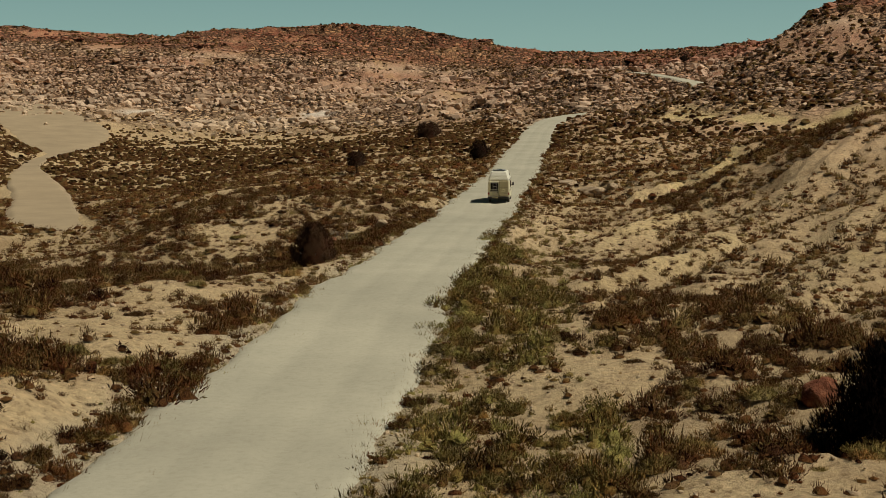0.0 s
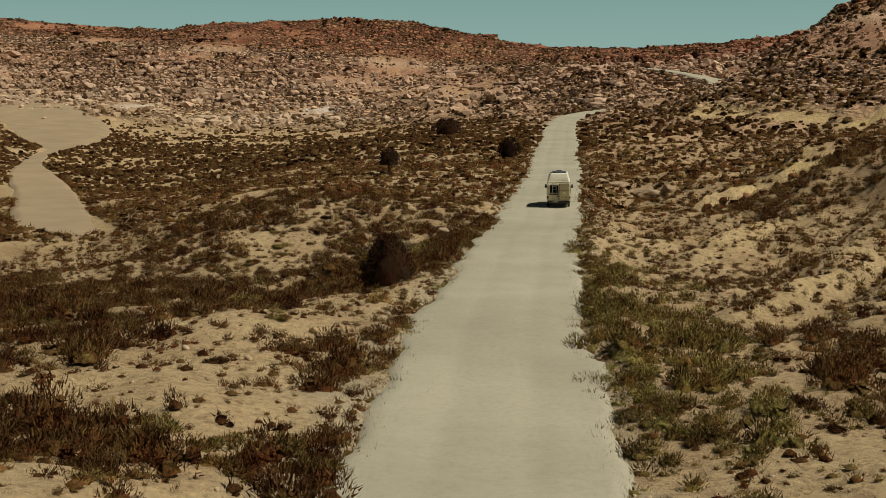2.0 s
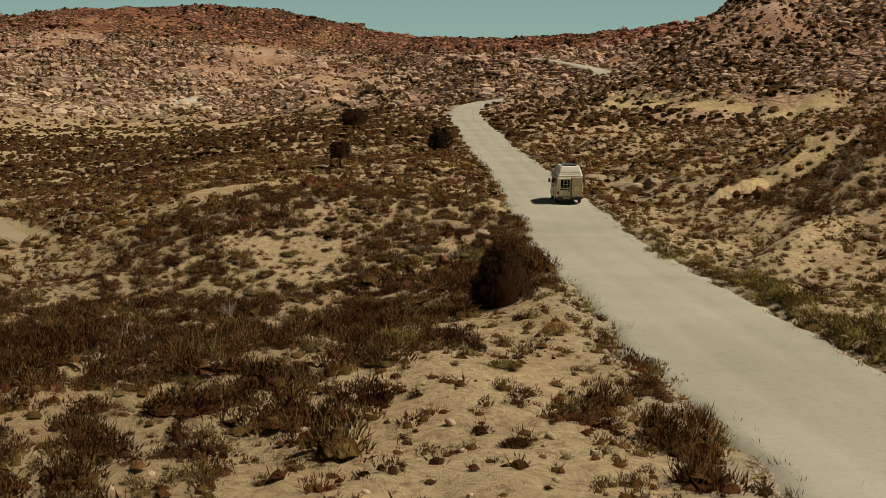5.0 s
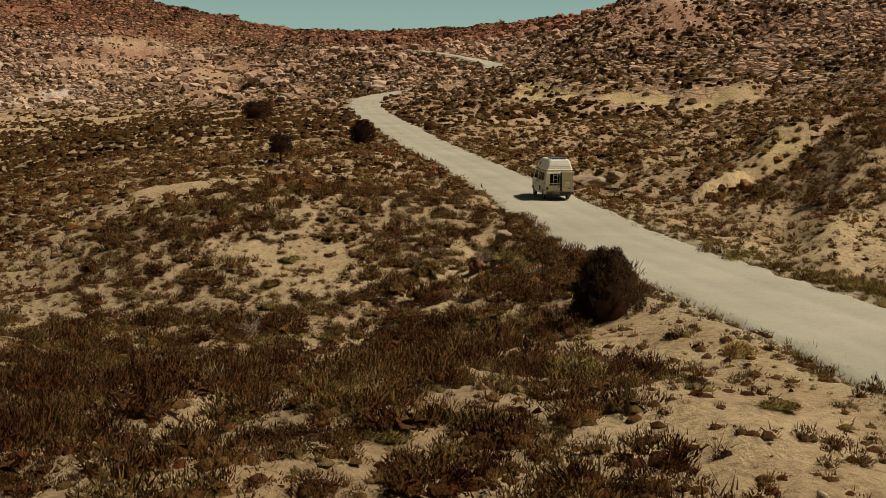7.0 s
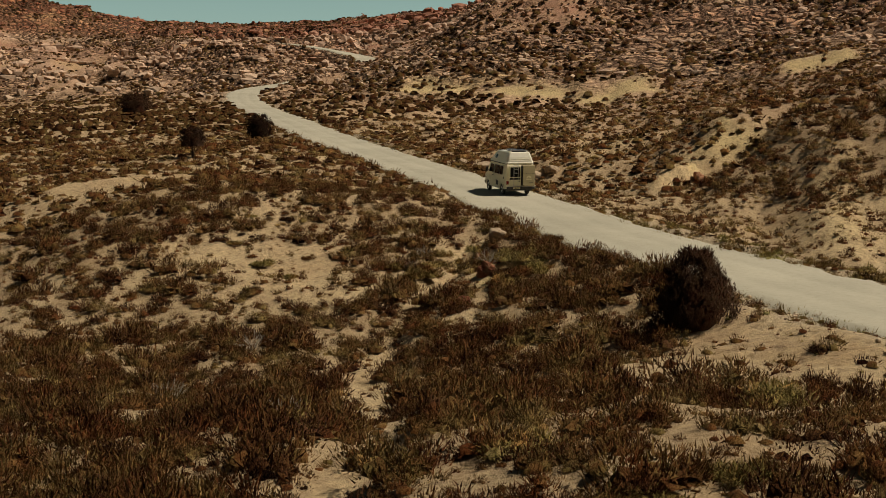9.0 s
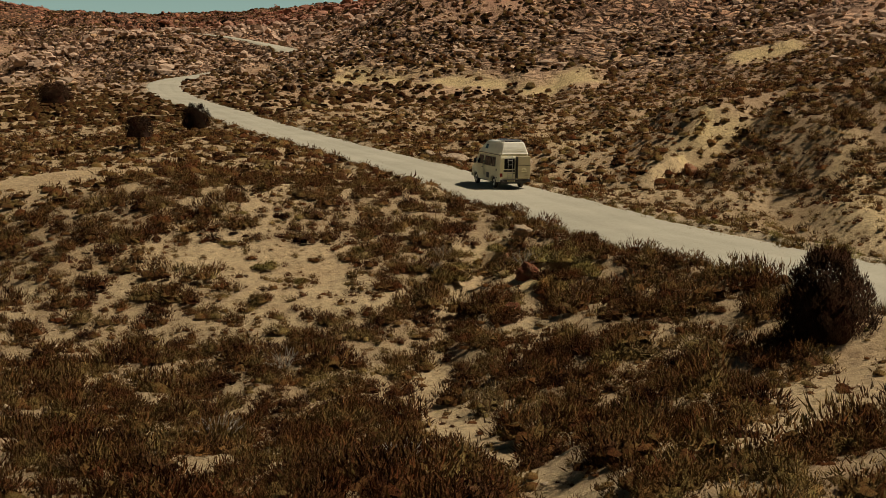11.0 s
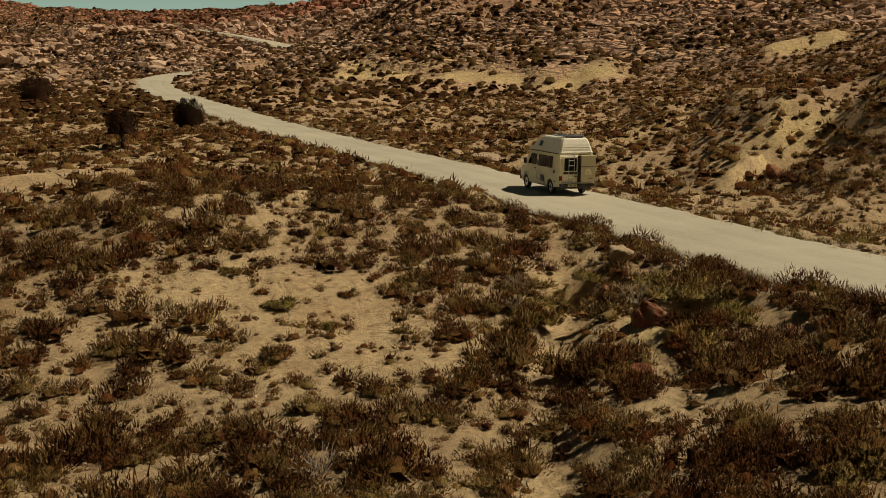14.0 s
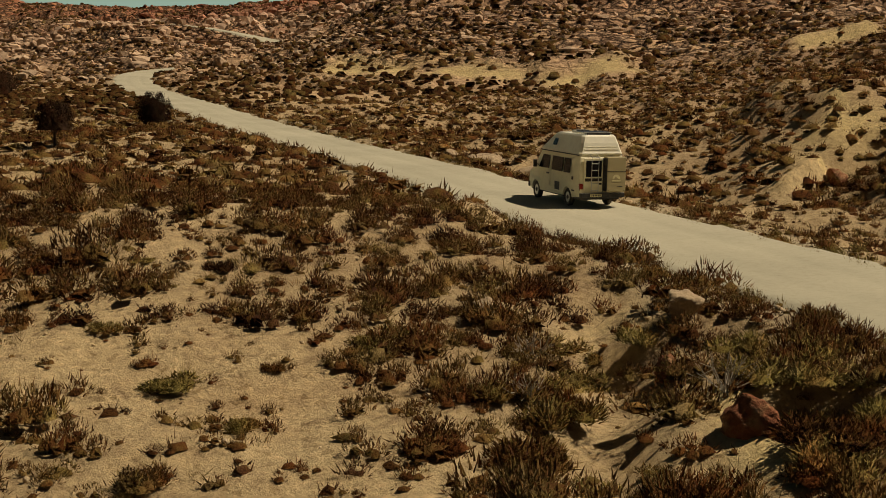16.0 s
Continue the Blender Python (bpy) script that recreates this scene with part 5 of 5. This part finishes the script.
tagged(poly_mesh("loose_stones", co, tri, ROCK, True), "loose pale stones on the bare soil", "stones", kind="stuff")


# junipers and dark trees
def juniper(name, x, y, radius, height, label, category, count=2600, trunk=0.0, dig=0.1):
    r = np.random.default_rng(int(abs(x) * 10 + y))
    tree = tagged(new(name), label, category)
    tree.location = (x, y, land_at(x, y) - dig)
    items = []
    for _ in range(int(count / 40)):
        u, phi = r.uniform(0.02, 1), r.uniform(0, 2 * np.pi)
        low, bend = (0.36, 2.2) if trunk else (0.16, 1.15)
        prof = math.sqrt(max(0.0, 1 - (abs(u - low) / (1.04 - low)) ** bend)) if u > low else 0.84 + 0.16 * u / low
        rr = radius * prof * r.uniform(0.45, 1.0)
        c = np.array([math.cos(phi) * rr, math.sin(phi) * rr, trunk + u * (height - trunk) * 0.93])
        co, tri = fuzz(r, 44, 0.13 * radius + 0.04, 0.26 * radius + 0.06, 0.07 + 0.04 * radius, 0.010 + 0.005 * radius, 1.3, 0.28)
        co = co + np.array([math.cos(phi), math.sin(phi), 0]) * 0.12 * co[:, 2:3]
        items.append((co + c, tri))
    items.append(moved((lambda c: (c[0] * np.array([1, 1, 1]) + np.array([0, 0, trunk]), c[1]))(lump(r, radius * (0.60 if not trunk else 0.78), (height - trunk) * (0.72 if not trunk else 0.82), 11)), 0, 0))
    co, tri = merge(items)
    co, tri, nor = rounded(r, [((co - np.array([0, 0, 0.3 * height]), tri), 0, 0)])
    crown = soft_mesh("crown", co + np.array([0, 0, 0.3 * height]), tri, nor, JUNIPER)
    crown.parent = tree
    bm = bmesh.new()
    rod((0, 0, -0.2), (0.04, 0.02, height * 0.55), 0.05 + 0.03 * radius, bm, 7)
    for k in range(5):
        t = k * 1.26
        rod((0, 0, height * 0.12 + trunk * 0.4), (math.cos(t) * radius * 0.6, math.sin(t) * radius * 0.6, trunk + height * 0.35), 0.03, bm, 5)
    part("trunk", bm, WOOD, tree)
    return tree


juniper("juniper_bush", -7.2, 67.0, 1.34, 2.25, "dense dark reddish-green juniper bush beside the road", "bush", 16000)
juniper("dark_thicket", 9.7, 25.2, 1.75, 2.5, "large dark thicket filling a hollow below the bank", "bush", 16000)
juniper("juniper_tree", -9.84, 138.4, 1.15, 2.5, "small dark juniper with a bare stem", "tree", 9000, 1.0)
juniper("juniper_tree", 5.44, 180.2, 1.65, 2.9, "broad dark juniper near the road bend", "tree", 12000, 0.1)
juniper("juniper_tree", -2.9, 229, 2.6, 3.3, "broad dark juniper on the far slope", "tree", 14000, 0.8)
juniper("juniper_tree", 93.4, 477, 2.6, 5.6, "lone dark tree on the skyline", "tree", 6000, 0.8)


# ---- rocks that stand out ----
def boulder(name, x, y, size, flat, seed, label, dig=0.15, turn=0.0, mat=None, category="rock"):
    """One uneven rock, worn round at the edges."""
    bm = bmesh.new()
    bmesh.ops.create_icosphere(bm, subdivisions=4, radius=0.5)
    r = np.random.default_rng(seed)
    cuts = [(Vector(r.normal(size=3)).normalized(), r.uniform(0.25, 0.40)) for _ in range(7)]
    for v in bm.verts:
        p = v.co.copy()
        for n, d in cuts:
            p -= n * max(0.0, p.dot(n) - d)
        p *= 1 + 0.18 * noise.noise(p * 4 + Vector((seed, 0, 0))) + 0.11 * noise.noise(p * 9 + Vector((0, seed, 0))) + 0.07 * noise.noise(p * 22)
        v.co = Vector((p.x * size[0], p.y * size[1], p.z * size[2]))
    me = bpy.data.meshes.new(name)
    bm.to_mesh(me)
    bm.free()
    me.polygons.foreach_set("use_smooth", [True] * len(me.polygons))
    me.materials.append(mat or ROCK)
    ob = new(name, me)
    ob.matrix_world = pose(x, y, land_at(x, y) + size[2] * (0.5 - dig) * flat, 0, 0, turn)
    return tagged(ob, label, category)


boulder("boulder", 39.3, 276.5, (2.4, 2.2, 2.6), 1, 3, "rounded white boulder beside the road bend", 0.2)
boulder("boulder", -4.4, 88.1, (0.95, 0.85, 0.7), 1, 5, "pale round boulder on the gully rim", 0.2)
boulder("rock_ledge", 15.6, 127.6, (3.2, 1.9, 1.2), 1, 7, "pale undercut rock ledge over a dark hollow", 0.1, -18)
boulder("rock_ledge", 13.3, 130.2, (2.3, 1.7, 0.9), 1, 9, "pale sloping rock ledge beside the road", 0.35, -40)
boulder("boulder", 12.0, 132.0, (1.3, 1.1, 0.7), 1, 13, "small pale boulder beside a rock ledge", 0.35, 20)
boulder("boulder", 17.6, 126.4, (1.5, 1.2, 0.9), 1, 17, "pale broken boulder below the gully bank", 0.35, 60)
boulder("boulder", -7.4, 91.6, (0.6, 0.5, 0.45), 1, 11, "small pale boulder among gully scrub", 0.2)
boulder("earth_bank", -7.45, 82.3, (0.55, 1.3, 1.0), 1, 21, "crumbling red earth bank at the gully head", 0.45, 15, EARTH, "bank")
boulder("earth_bank", -6.1, 86.3, (0.5, 0.9, 0.8), 1, 23, "pale-topped red earth bank under gully scrub", 0.45, -20, EARTH, "bank")
boulder("earth_bank", -9.6, 79.6, (0.5, 0.8, 0.7), 1, 27, "small red earth bank above a dark hollow", 0.45, 30, EARTH, "bank")
boulder("earth_bank", 8.9, 28.0, (1.1, 0.6, 1.0), 1, 25, "raw red earth bank beside a dark thicket", 0.45, 10, EARTH, "bank")


def dead_bush(x, y, size, seed):
    """Bleached bare twigs, forked twice."""
    r = np.random.default_rng(seed)
    bm = bmesh.new()
    for _ in range(16):
        a = Vector((r.uniform(-0.05, 0.05), r.uniform(-0.05, 0.05), -0.03))
        aim = Vector((r.normal(), r.normal(), r.uniform(0.8, 1.8))).normalized()
        b = a + aim * size * r.uniform(0.35, 0.55)
        rod(a, b, 0.010, bm, 4)
        for _ in range(3):
            c = b + (aim + Vector(r.normal(size=3)) * 0.45).normalized() * size * r.uniform(0.25, 0.5)
            rod(b, c, 0.006, bm, 3)
    me = bpy.data.meshes.new("dead_bush")
    bm.to_mesh(me)
    bm.free()
    me.materials.append(BLEACHED)
    ob = new("dead_bush", me)
    ob.location = (x, y, land_at(x, y))
    return tagged(ob, "dead bush of bleached grey bare twigs", "bush")


BLEACHED = material("bleached_twigs", 0.9, 0, (0.42, 0.37, 0.29))[0]
for n_dead, (x, y, size) in enumerate([(-6.6, 83.9, 0.9), (-7.9, 88.6, 0.7), (-9.4, 86.2, 0.6), (-18.2, 78.4, 0.8), (-22.4, 70.6, 0.9), (-20.5, 64.2, 0.8)]):
    dead_bush(x, y, size, 500 + n_dead)
boulder("earth_bank", 20.9, 109.7, (1.0, 2.0, 1.9), 1, 29, "red earth face below the yellow clay scar", 0.4, -35, EARTH, "bank")
